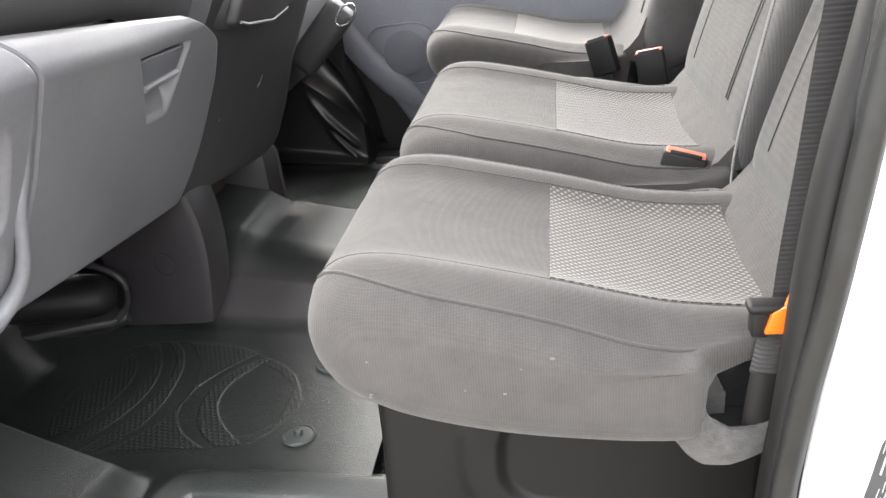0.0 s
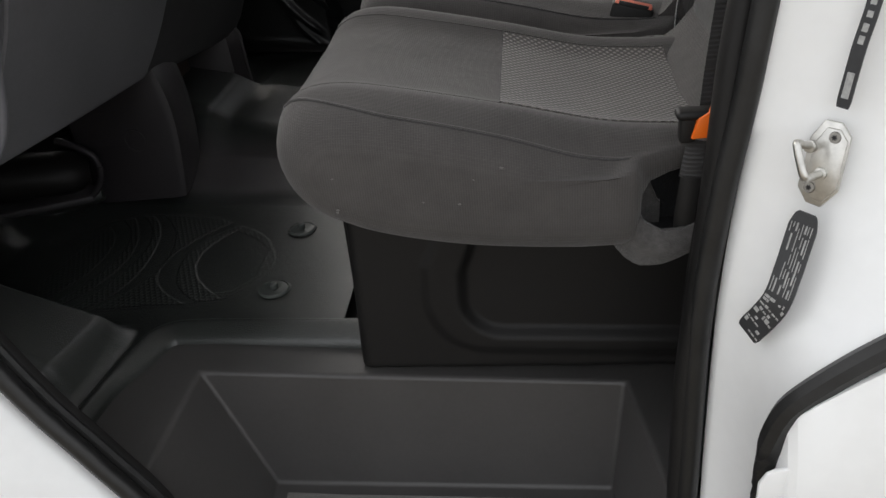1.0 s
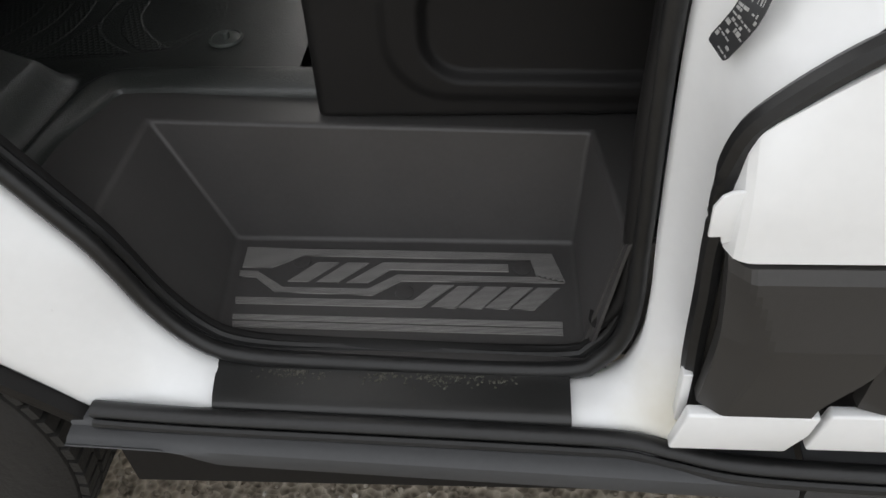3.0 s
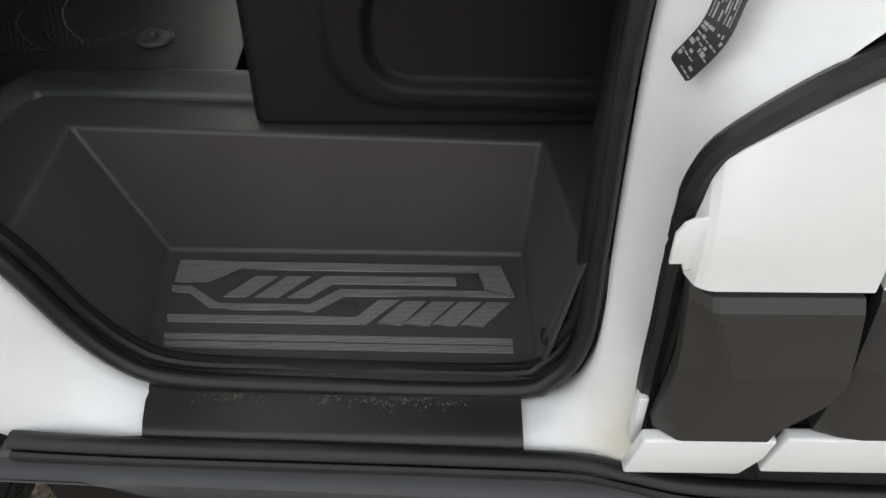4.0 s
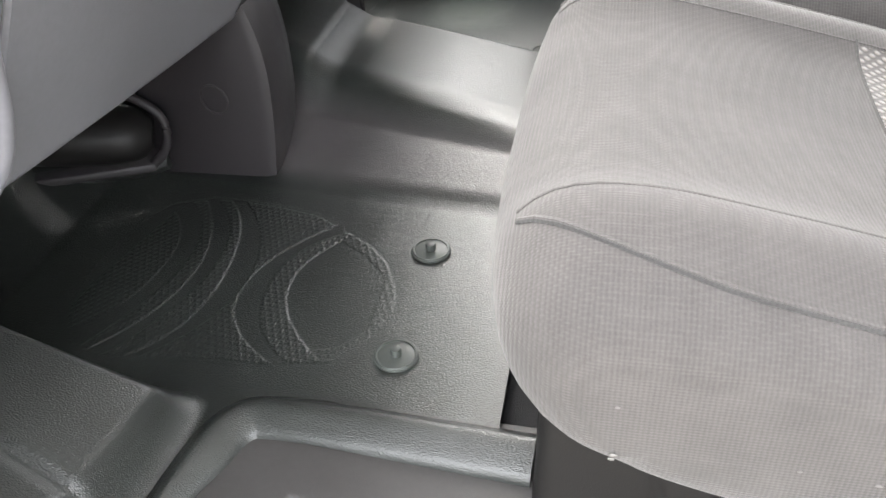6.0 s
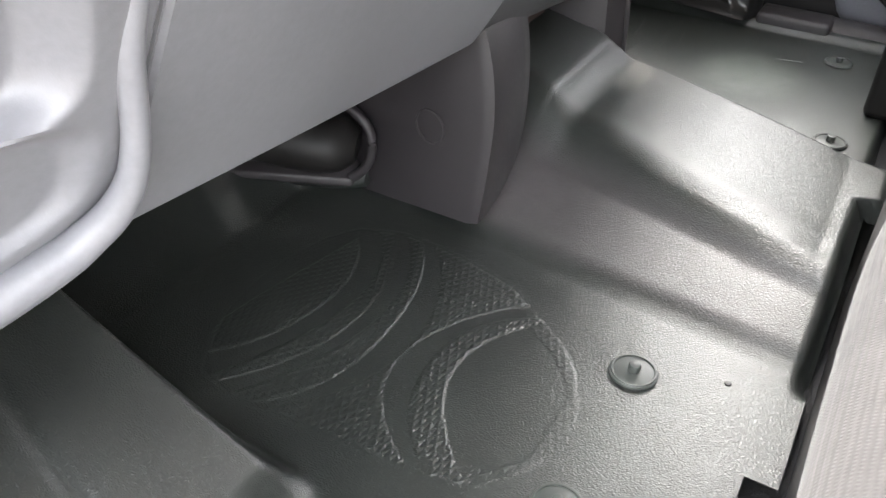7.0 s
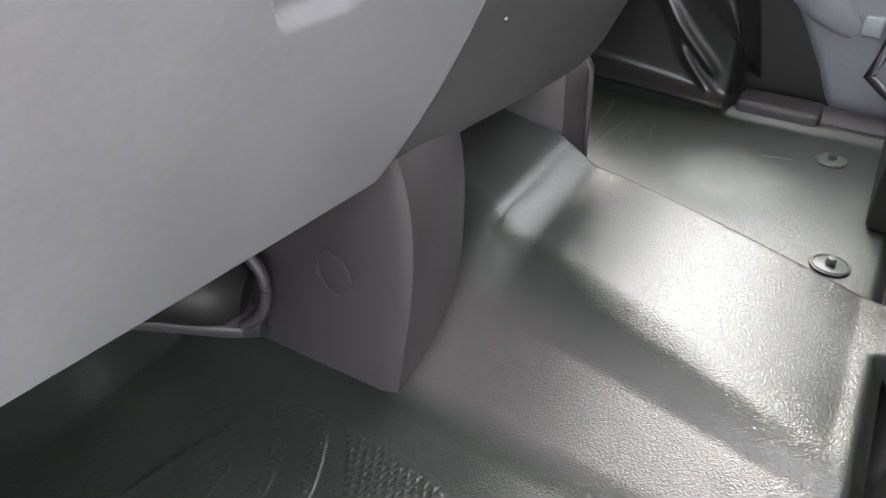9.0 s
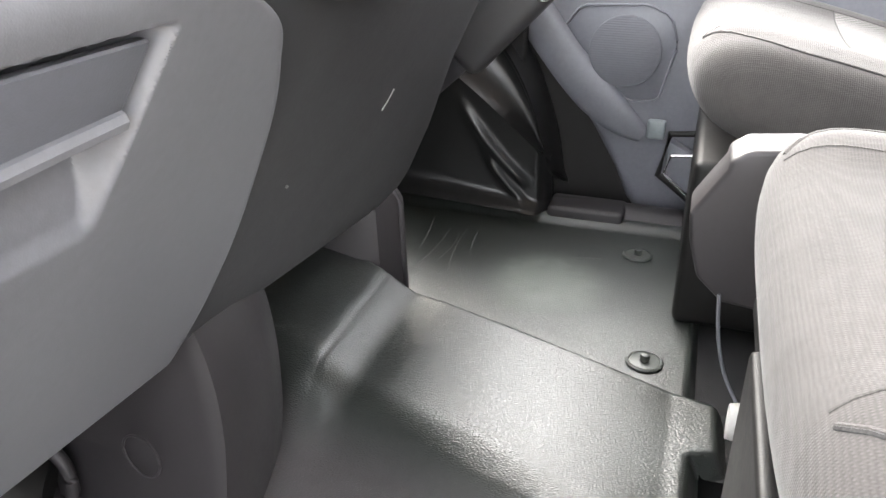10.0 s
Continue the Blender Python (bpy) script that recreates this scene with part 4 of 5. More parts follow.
# ---- seats ----
class Pillow:
    """A stuffed cushion: a side outline in x and z, swept across y with rounded ends and raised sides."""

    def __init__(self, outline, y0, y1, r=0.045, crest=0.012, n=88, plan=0.0, cut=0.0):
        self.loop = [Vector((p.x, 0, p.z)) for p in spline([(x, 0, z) for x, z in outline], n, True)]
        self.n, self.y0, self.y1, self.r, self.crest, self.plan, self.cut = n, y0, y1, r, crest, plan, cut
        self.x0, self.x1 = min(p.x for p in self.loop), max(p.x for p in self.loop)
        self.z0, self.z1 = min(p.z for p in self.loop), max(p.z for p in self.loop)
        self.half = 0.46 * min(self.x1 - self.x0, self.z1 - self.z0)
        self.c = sum(self.loop, Vector()) / n
        self.nrm = []
        for i in range(n):
            d = self.loop[(i + 1) % n] - self.loop[i - 1]
            q = Vector((d.z, 0, -d.x)).normalized()
            if q.dot(self.loop[i] - self.c) < 0:
                q.negate()
            self.nrm.append(q)

    def at(self, i, v, out=0.0):
        i %= self.n
        hw = (self.y1 - self.y0) / 2
        v0 = 1 - self.r / hw
        s = min(max((abs(v) - v0) / (1 - v0), 0), 1)
        inset = self.r * (1 - math.sqrt(max(0, 1 - s * s)))
        q = self.loop[i]
        w = self.half
        axis = Vector((min(max(q.x, self.x0 + w), self.x1 - w), 0, min(max(q.z, self.z0 + w), self.z1 - w)))
        to = q - axis
        p = q - to.normalized() * min(inset, 0.9 * to.length) + self.nrm[i] * out
        p.y = (self.y0 + self.y1) / 2 + v * (hw + (out if s > 0.5 else 0))
        t = (p.x - self.x0) / (self.x1 - self.x0)
        p.x += self.plan * abs(v) ** 3.5 * max(0, 1 - t) ** 1.5 - self.cut * max(float(ss(0.74, 0.90, -v)), float(ss(0.48, 0.66, -v) * ss(0.990, 0.968, q.z))) * max(0, t) ** 3
        if self.nrm[i].z > 0.2:
            k = abs(v)
            p.z += self.nrm[i].z * self.crest * (math.exp(-((k - 0.68) / 0.13) ** 2) - 0.5 * math.exp(-(k / 0.5) ** 2))
        return p

    def mesh(self, cols=None):
        cols = cols or [math.copysign(1 - (1 - abs(t)) ** 1.7, t) for t in (k / 17 - 1 for k in range(35))]
        bm = bmesh.new()
        rings = [[bm.verts.new(self.at(i, v)) for i in range(self.n)] for v in cols]
        for a, b in zip(rings, rings[1:]):
            for i in range(self.n):
                j = (i + 1) % self.n
                bm.faces.new((a[i], a[j], b[j], b[i]))
        for r in (rings[0], rings[-1]):
            mid = bm.verts.new(sum((q.co for q in r), Vector()) / self.n)
            for i in range(self.n):
                bm.faces.new((r[i], r[(i + 1) % self.n], mid))
        return fix(bm)

    def nearest(self, x, z):
        return min(range(self.n), key=lambda i: (self.loop[i].x - x) ** 2 + (self.loop[i].z - z) ** 2)

    def patch(self, i0, i1, v0, v1, out=0.002, m=16):
        rows = []
        for i in range(i0, i1 + 1):
            rows.append([self.at(i, v0 + (v1 - v0) * k / m, out) for k in range(m + 1)])
        return sheet(rows, (0, 0, -0.004))

    def seam(self, pts, r=0.0013, out=0.0006):
        return tube([self.at(i, v, out) for i, v in pts], r, 6)


OUTLINE = [(0.575, 0.992), (0.52, 0.997), (0.45, 1.004), (0.36, 1.026), (0.27, 1.046), (0.205, 1.057), (0.160, 1.052), (0.134, 1.026), (0.136, 0.990), (0.160, 0.958), (0.210, 0.934), (0.28, 0.918), (0.36, 0.909), (0.48, 0.905), (0.56, 0.912), (0.58, 0.95)]


def cushion(seat, y0, y1, dx=0.0, dz=0.0, front=0.352, crest=0.012, cut=0.0):
    p = Pillow([(x + dx, z + dz) for x, z in OUTLINE], y0, y1, 0.038, crest, 96, 0.024, cut)
    c = part("cushion", p.mesh(), CLOTH, seat)
    a, b = p.nearest(front + dx, 1.028 + dz), p.nearest(0.545 + dx, 0.997 + dz)
    lo, hi = min(a, b), max(a, b)
    if hi - lo > p.n / 2:
        lo, hi = hi - p.n, lo
    part("insert", p.patch(lo, hi, -0.57, 0.57), INSERT, c, "insert cloth with small pale dots")
    part("cross_seam", p.seam([(a, v / 20) for v in range(-12, 13)], 0.0011, 0.0004), CLOTH_DARK, c)
    f = p.nearest(0.119 + dx, 1.0 + dz)
    step = 1 if ((f - a) % p.n) < p.n / 2 else -1
    run = []
    i = b
    while i % p.n != f % p.n:
        run.append(i)
        i += step
    n_run = len(run)
    for side in (-1, 1):
        # two seams on each bolster, which meet at its front corner
        outer, inner = [], []
        for k, i in enumerate(run):
            t = k / (n_run - 1)
            if t < 0.95:
                turn_in = min(max((t - 0.66) / 0.29, 0.0), 1.0) ** 2.2
                outer.append((i, side * (0.884 - 0.254 * turn_in)))
                inner.append((i, side * (0.595 + 0.035 * turn_in)))
        part("side_seam", p.seam(outer, 0.0014, -0.0002), CLOTH_DARK, c)
        part("side_welt", p.seam([(i, v * 0.991) for i, v in outer], 0.0022, -0.0009), CLOTH, c)
        part("bolster_seam", p.seam(inner, 0.0012, -0.0005), CLOTH, c)
    return p


def backrest(seat, y0, y1, dx=0.0, top=1.62):
    lean_x = lambda z: 0.575 + dx + 0.26 * (z - 0.98)
    o = [(lean_x(0.985) + 0.02, 0.985), (lean_x(1.03) - 0.004, 1.04), (lean_x(1.12) - 0.008, 1.12), (lean_x(1.25), 1.25), (lean_x(1.40) + 0.008, 1.40), (lean_x(top - 0.04) + 0.02, top - 0.04), (lean_x(top) + 0.05, top),
         (lean_x(top) + 0.10, top - 0.03), (lean_x(1.4) + 0.12, 1.40), (lean_x(1.2) + 0.12, 1.2), (lean_x(1.0) + 0.12, 1.0), (lean_x(0.95) + 0.07, 0.955)]
    p = Pillow(o, y0, y1, 0.045, 0.0)
    c = part("backrest", p.mesh(), CLOTH_BACK, seat, "dark cloth with a pale ribbed centre")
    a, b = p.nearest(lean_x(1.06), 1.06), p.nearest(lean_x(1.55), 1.55)
    lo, hi = min(a, b), max(a, b)
    if hi - lo > p.n / 2:
        lo, hi = hi - p.n, lo
    rows = [[p.at(i, -0.52 + 1.04 * k / 12, 0.002) for k in range(13)] for i in range(lo, hi + 1)]
    part("back_insert", sheet(rows, (0.004, 0, 0)), CLOTH, c)
    for v in (-0.56, 0.56):
        part("back_seam", p.seam([(i, v) for i in range(lo, hi + 1)]), PRINT_DARK, c)
    return p


def filler(seat, y0, y1, dx=0.0):
    """Cloth gusset between cushion and backrest."""
    rows = []
    for k in range(9):
        y = y0 + (y1 - y0) * k / 8
        rows.append([(0.525 + dx, y, 0.975), (0.545 + dx, y, 0.996), (0.565 + dx, y, 1.010), (0.585 + dx, y, 1.034), (0.60 + dx, y, 1.07)])
    part("gusset", sheet(rows, (0.01, 0, -0.03)), CLOTH, seat)


bench = thing("double_passenger_seat", "grey cloth double passenger bench with dotted inserts on a black base", "seat")
cushion(bench, -0.168, 0.247, cut=0.10)
cushion(bench, 0.255, 0.768, 0.010, 0.006)
backrest(bench, -0.165, 0.235)
backrest(bench, 0.262, 0.76)
filler(bench, -0.14, 0.21)
filler(bench, 0.29, 0.73)

# black base box with a pressed panel on its side
NX, NZ = 150, 100
rows = []
for i in range(NX + 1):
    x = 0.150 + 0.44 * i / NX
    row = []
    for j in range(NZ + 1):
        z = 0.645 + 0.293 * j / NZ
        corner = lambda x0, z0, r: math.hypot(max(x0 + r - x, 0), max(z0 + r - z, 0)) - r
        inner = float(ss(0.004, -0.012, np.array(corner(0.284 + 0.35 * max(0, z - 0.79), 0.700 - 0.03 * (x - 0.284), 0.055))))
        outer = float(ss(0.006, -0.012, np.array(corner(0.240 + 0.45 * max(0, z - 0.80), 0.676 - 0.03 * (x - 0.24), 0.080)))) * float(ss(0.575, 0.560, np.array(x)))
        y = 0.006 - 0.006 * outer + 0.013 * inner - 0.020 * (x - 0.15) + 0.010 * (z - 0.65)
        e = max(0, 1 - (x - 0.150) / 0.016)
        y += 0.016 * (1 - math.sqrt(max(0, 1 - e * e)))
        e = max(0, 1 - (z - 0.645) / 0.010)
        y += 0.010 * (1 - math.sqrt(max(0, 1 - e * e)))
        row.append((x + 0.010 * (z - 0.653) / 0.28, float(y), z))
    rows.append(row)
part("base_side", sheet(rows, (0, 0.012, 0)), BLACK, bench, "black moulded side with a pressed panel")
part("base_front", block(0.153, 0.166, 0.024, 0.60, 0.655, 0.93, 0.005), BLACK, bench)
part("base_far_side", block(0.16, 0.58, 0.588, 0.602, 0.655, 0.93, 0.004), BLACK, bench)
part("pan", block(0.165, 0.58, 0.02, 0.74, 0.885, 0.903, 0.004), BLACK, bench)

# felt skirt and torn pocket at the rear of the near cushion
felt_rows = []
for k in range(41):
    t = k / 40
    x = 0.452 + 0.100 * t
    y = -0.142 - 0.016 * math.sin(t * math.pi) + 0.010 * ss(0.25, 0.0, t)
    zt = float(np.interp(x, [0.452, 0.468, 0.4735, 0.477, 0.482, 0.498, 0.519, 0.532, 0.552], [0.930, 0.945, 0.964, 0.948, 0.937, 0.928, 0.929, 0.934, 0.944])) + 0.0004 * math.sin(k * 2.3)
    zb = float(np.interp(x, [0.452, 0.458, 0.466, 0.479, 0.50, 0.532, 0.552], [0.912, 0.901, 0.894, 0.890, 0.893, 0.905, 0.915]))
    felt_rows.append([(x, y - 0.008 * math.sin(j / 8 * math.pi), zb + (zt - zb) * j / 8) for j in range(9)])
part("felt_skirt", sheet(felt_rows, (0, 0.005, 0)), FELT, bench, "frayed grey felt flap")
lip = []
for k in range(21):
    x = 0.468 + 0.034 * k / 20
    lip.append([(x, -0.116 - 0.026 * (1 - k / 20) ** 3, z) for z in (0.915, 0.935, 0.966 - 0.004 * (k / 20) - 0.024 * ss(0.6, 1.0, k / 20) + 0.0008 * math.sin(k * 1.9))])
part("felt_back", sheet(lip, (0, 0.004, 0)), FELT, bench, "torn inner felt edge")
# black sheet in the torn pocket; its colour gives the opening's shade
part("pocket_hole", sheet([[(0.470 + 0.08 * k / 8, y, z) for y, z in ((-0.143, 0.912), (-0.104, 0.914), (-0.098, 0.93), (-0.096, 0.962))] for k in range(9)], (0, 0.008, -0.004)), CARPET, bench, "black sheet for the shade in the torn opening", 0)
part("seat_bolster_end", Pillow([(0.465, 0.984), (0.51, 0.986), (0.555, 0.984), (0.565, 0.965), (0.555, 0.945), (0.51, 0.93), (0.47, 0.945)], -0.075, -0.03, 0.02, 0, 36).mesh(), CLOTH_DARK, bench)

lint = bmesh.new()
for k in range(7):
    x, z = random.uniform(0.20, 0.44), random.uniform(0.965, 1.005)
    r = random.uniform(0.0006, 0.0016)
    bmesh.ops.create_icosphere(lint, subdivisions=1, radius=1, matrix=Matrix.Translation((x, -0.1682, z)) @ Matrix.Diagonal((r * 1.6, 0.0006, r, 1)))
tagged(part("lint", lint, LINT, bench, "pale lint specks", 0), kind="stuff")

# driver's seat
seat = thing("driver_seat", "grey cloth driver's seat with a dotted insert", "seat")
cushion(seat, 1.035, 1.53, -0.060, 0.004, 0.33)
backrest(seat, 1.04, 1.52, -0.035)
filler(seat, 1.07, 1.49, -0.045)
part("seat_base", block(0.10, 0.50, 1.09, 1.48, 0.66, 0.90, 0.012), BLACK, seat)

# handbrake housing between the seats
hb = thing("handbrake_housing", "grey-brown plastic housing between the driver's seat and the bench", "housing")
part("shell", prism([(x, 0.795, z) for x, z in ((0.099, 0.950), (0.127, 0.997), (0.128, 1.006), (0.143, 1.017), (0.19, 1.022), (0.42, 1.000), (0.58, 0.97), (0.58, 0.86), (0.175, 0.856), (0.140, 0.860), (0.114, 0.884), (0.103, 0.921))], (0, 0.060, 0), 0.005, 3), BROWN, hb)
part("foot", block(0.23, 0.57, 0.81, 0.98, 0.665, 0.85, 0.008), BLACK, hb)
part("strap", tube([(0.163, 0.750, 0.754), (0.166, 0.750, 0.754), (0.20, 0.750, 0.760), (0.25, 0.750, 0.765)], 0.020, 16, 0.75, (0, 1, 0), radii=[0.93, 1, 1, 1]), WHITE_LIGHT, hb, "pale rolled strap end")
part("piping", tube(spline([(0.136, 0.765, 0.885), (0.141, 0.762, 0.845), (0.152, 0.758, 0.805), (0.168, 0.755, 0.775)], 16), 0.0018, 6), TRIM, hb, "thin grey piping")


# buckles and belts
def buckle(at, turn, tilt, label, group="seat belt buckles"):
    b = thing("belt_buckle", label, "belt buckle", group)
    m = Matrix.Translation(at) @ Matrix.Rotation(radians(turn), 4, "Z") @ Matrix.Rotation(radians(tilt), 4, "Y")
    part("housing", placed(block(-0.028, 0.028, -0.012, 0.012, -0.075, 0.0, 0.004), m), BLACK, b)
    part("button", placed(block(-0.025, 0.025, -0.0095, 0.0095, -0.004, 0.003, 0.002), m), RED, b, "faded red release button")
    part("slot", placed(block(-0.02, 0.02, -0.0105, -0.0075, -0.003, 0.0036, 0.0006), m), PRINT_DARK, b)
    part("stalk", placed(block(-0.013, 0.013, -0.006, 0.006, -0.13, -0.072, 0.004), m), BLACK, b)
    return b


buckle((0.526, 0.300, 1.019), -8, 14, "black buckle with a faded red button between the bench cushions")
buckle((0.452, 1.020, 1.040), -30, -18, "black buckle leaning out beside the driver's seat")
buckle((0.545, 0.915, 1.030), -12, -10, "black buckle with an orange-red button beside the bench")
tongue = thing("belt_tongue", "small steel belt tongue lying on the middle cushion", "belt tongue")
part("plate", placed(block(-0.018, 0.018, -0.010, 0.010, 0, 0.003, 0.001), Matrix.Translation((0.312, 0.690, 1.0485)) @ Matrix.Rotation(radians(25), 4, "Z")), SCREW, tongue)

belt = thing("seat_belt", "black webbing seat belt along the rear door post", "seat belt")
part("webbing", tube(spline([(0.552, -0.128, 0.985), (0.556, -0.118, 1.05), (0.566, -0.108, 1.14), (0.580, -0.098, 1.28), (0.60, -0.09, 1.45), (0.63, -0.085, 1.65)], 40), 0.024, 10, 0.06, (0.2, -1, 0.1)), BELT, belt)
part("sleeve", tube(spline([(0.528, -0.142, 0.925), (0.530, -0.142, 0.95), (0.533, -0.140, 0.975)], 12), 0.019, 12, 0.5, (0.2, -1, 0)), BLACK, belt)
part("knit_cover", tube(spline([(0.533, -0.139, 0.972), (0.536, -0.137, 0.99), (0.539, -0.135, 1.008)], 10), 0.0205, 12, 0.45, (0.2, -1, 0)), BELT, belt, "black knitted cover")
part("guide", block(0.507, 0.552, -0.153, -0.134, 1.032, 1.0405, 0.004), BLACK, belt)
part("guide_post", block(0.511, 0.525, -0.150, -0.134, 1.010, 1.034, 0.003), BLACK, belt)
part("orange_tag", prism([(0.520, -0.154, 1.016), (0.525, -0.154, 1.035), (0.534, -0.154, 1.040), (0.537, -0.154, 1.051), (0.563, -0.150, 1.054), (0.563, -0.150, 1.016)], (0, 0.006, 0), 0.001), ORANGE, belt, "bright orange plastic tag")
part("anchor_bolt", disc(0.535, -0.150, 0.920, 0.010, 0.008, 16), STEEL, belt)
strap = thing("centre_belt", "black belt webbing hanging between the two backrests", "seat belt")
part("webbing", tube(spline([(0.572, 0.245, 0.985), (0.575, 0.245, 1.04), (0.592, 0.245, 1.14), (0.62, 0.245, 1.28), (0.66, 0.245, 1.45), (0.70, 0.245, 1.6)], 40), 0.017, 10, 0.1, (-1, 0.2, 0.2)), BELT, strap)


# ---- dashboard ----
def gx(y, z):
    """The slanted face of the dashboard's lower half."""
    return -0.760 + 0.0554 * y + 0.520 * z


def step(a, b, x):
    t = min(max((x - a) / (b - a), 0.0), 1.0)
    return t * t * (3 - 2 * t)


def quarter(d, r):
    """How far a rounded edge of radius r falls back at the distance d from it."""
    t = max(0.0, 1 - d / r)
    return r * (1 - math.sqrt(max(0.0, 1 - t * t)))


dash = thing("dashboard", "light grey and black moulded plastic dashboard", "dashboard")
LID_Z = [0.909, 0.925, 0.945, 0.970, 1.010, 1.055, 1.110, 1.150, 1.183, 1.225]
LID_Y = [0.482, 0.490, 0.498, 0.504, 0.510, 0.508, 0.495, 0.474, 0.444, 0.345]
lid_curve = spline([(y, z, 0) for y, z in zip(LID_Y, LID_Z)], 200)
LID_Y, LID_Z = [p.x for p in lid_curve], [p.y for p in lid_curve]
rows = []
NZ2, NY = 230, 300
for j in range(NZ2 + 1):
    s = j / NZ2
    row = []
    for i in range(NY + 1):
        u = i / NY
        # left seam, right curve
        za = 0.942 + (1.258 - 0.942) * s
        zb = 0.909 + (1.222 - 0.909) * s
        ya = float(np.interp(za, [0.942, 1.054, 1.105, 1.165, 1.219, 1.26], [0.026, 0.026, 0.026, 0.014, 0.001, -0.012]))
        yb = float(np.interp(zb, LID_Z, LID_Y))
        y = ya + (yb - ya) * u
        z = za + (zb - za) * u - 0.002 * math.sin(u * math.pi) * (1 - s)
        left = 0.206 + 0.062 * (1.195 - z) / 0.092
        rgt = 0.333 - 0.014 * (1.190 - z) / 0.08
        hole = step(left - 0.003, left + 0.004, y) * step(rgt + 0.006, rgt - 0.003, y) * step(1.098, 1.112, z) * step(1.1975, 1.1925, z)
        dep = 0.034 * hole * (0.20 + 0.80 * step(1.105, 1.165, z))
        fall = quarter((1.0 - u) * 0.45, 0.016 + 0.012 * step(0.95, 1.08, z)) + 25 * max(0, z - (1.214 - 0.05 * min(max(y, 0), 0.2))) ** 2 + quarter(s * 0.3, 0.006)
        row.append((gx(y, z) - dep - fall - 0.004 * (u < 0.004), y, z))
    rows.append(row)
part("glove_box_lid", sheet(rows, (-0.012, 0, 0.004)), LIGHT, dash, "light grey lid with a hollow grip")
grip = [(0.211, 1.1925), (0.331, 1.1915), (0.325, 1.157), (0.233, 1.153)]
part("grip_bar", prism([(gx(y, z) - 0.004, y, z) for y, z in grip], (-0.010, 0, 0), 0.004, 3), TRIM, dash, "grey grip bar")
part("grip_lip", tube([(gx(y, z) - 0.003, y, z) for y, z in ((0.236, 1.1525), (0.28, 1.155), (0.322, 1.157))], 0.0050, 8), LIGHT, dash)

# end panel: a tall hollow above, an open pocket with a thick rim below
end_rows = []
for i in range(111):
    u = i / 110
    row = []
    for j in range(141):
        s = j / 140
        z = 0.932 + 0.331 * s
        ye = float(np.interp(z, [0.932, 0.945, 0.965, 1.02, 1.054, 1.105, 1.165, 1.219, 1.263], [-0.010, 0.010, 0.020, 0.023, 0.023, 0.023, 0.011, -0.002, -0.014]))
        y = ye - 0.26 * u
        c1 = (abs((z - 1.125) / 0.072) ** 5 + (max(0, y + 0.135) / (0.126 - 0.22 * (z - 1.06))) ** 5) ** 0.2
        dep = 0.030 * float(ss(1.01, 0.84, np.array(c1)))
        c2 = (abs((z - 1.018) / 0.042) ** 3 + (max(0, y + 0.10) / 0.098) ** 3) ** (1 / 3)
        dep += 0.010 * float(ss(1.02, 0.80, np.array(c2)))
        fall = quarter((ye - y), 0.010) + quarter((z - 0.932), 0.018) + 25 * max(0, z - 1.214) ** 2
        row.append((gx(y, z) - dep - fall + 0.002, y, z))
    end_rows.append(row)
bead = spline([(y, z, o) for y, z, o in ((-0.008, 1.20, -0.006), (0.000, 1.160, -0.006), (0.005, 1.120, -0.004), (0.006, 1.085, 0.000), (0.009, 1.056, 0.006), (0.010, 1.030, 0.013), (0.009, 1.003, 0.017), (0.001, 0.982, 0.017), (-0.012, 0.968, 0.014), (-0.032, 0.959, 0.012), (-0.10, 0.945, 0.006), (-0.24, 0.932, 0.002))], 80)
part("pocket_bead", tube([(gx(p.x, p.y) + p.z, p.x, p.y) for p in bead], 0.0135, 14, radii=[0.56 + 0.44 * float(ss(26, 50, np.array(k))) for k in range(80)]), LIGHT, dash, "thick rounded pocket rim")
part("end_panel", sheet(end_rows, (-0.014, 0, 0.004)), LIGHT, dash, "light grey end panel with a hollow and an open pocket")
# black upper half
top_rows = []
for k in range(41):
    y = -0.26 + 1.85 * k / 40
    zf = 1.274 - 0.055 * max(0, y) - 0.25 * max(0, y - 0.25) if y < 0.42 else 1.207
    xf = gx(y, zf) - 0.090 + 0.077 * float(ss(0.40, 0.48, np.array(y)))
    xf -= 0.24 * float(ss(0.95, 1.15, np.array(y)))
    top_rows.append([(xf, y, zf), (xf + 0.014, y, zf + 0.012), (xf + 0.020, y, zf + 0.04), (xf + 0.005, y, zf + 0.09), (xf - 0.10, y, zf + 0.13), (-0.60, y, 1.41), (-1.0, y, 1.32)])
part("top_roll", sheet(top_rows, (0, 0, -0.02)), DARK, dash, "black upper dashboard")
# centre panel, curving back on its far side
cp = []
for i in range(61):
    u = i / 60
    yn = 0.425 + 0.68 * u
    lo = float(np.interp(yn, [0.42, 0.50, 0.56, 0.64, 0.75, 0.91, 1.0, 1.08, 1.11], [0.925, 0.900, 0.885, 0.872, 0.857, 0.838, 0.830, 0.822, 0.826]))
    row = []
    for j in range(41):
        t = j / 40
        z = lo + (1.235 - lo) * t
        far = float(np.interp(z, [0.82, 0.87, 0.945, 1.0, 1.05, 1.24], [1.085, 1.122, 1.092, 1.050, 1.015, 0.960]))
        y = 0.425 + (far - 0.425) * u
        fall = quarter(t * (1.26 - lo), 0.018) + 0.012
        back = 0.060 * float(ss(0.80, 1.0, np.array(u))) ** 2
        row.append((gx(y, z) - fall - back - 0.010 * float(ss(0.52, 0.44, np.array(y))), y, z))
    cp.append(row)
part("centre_panel", sheet(cp, (-0.025, 0, 0.01)), DARK, dash, "black centre panel with pale scratches")


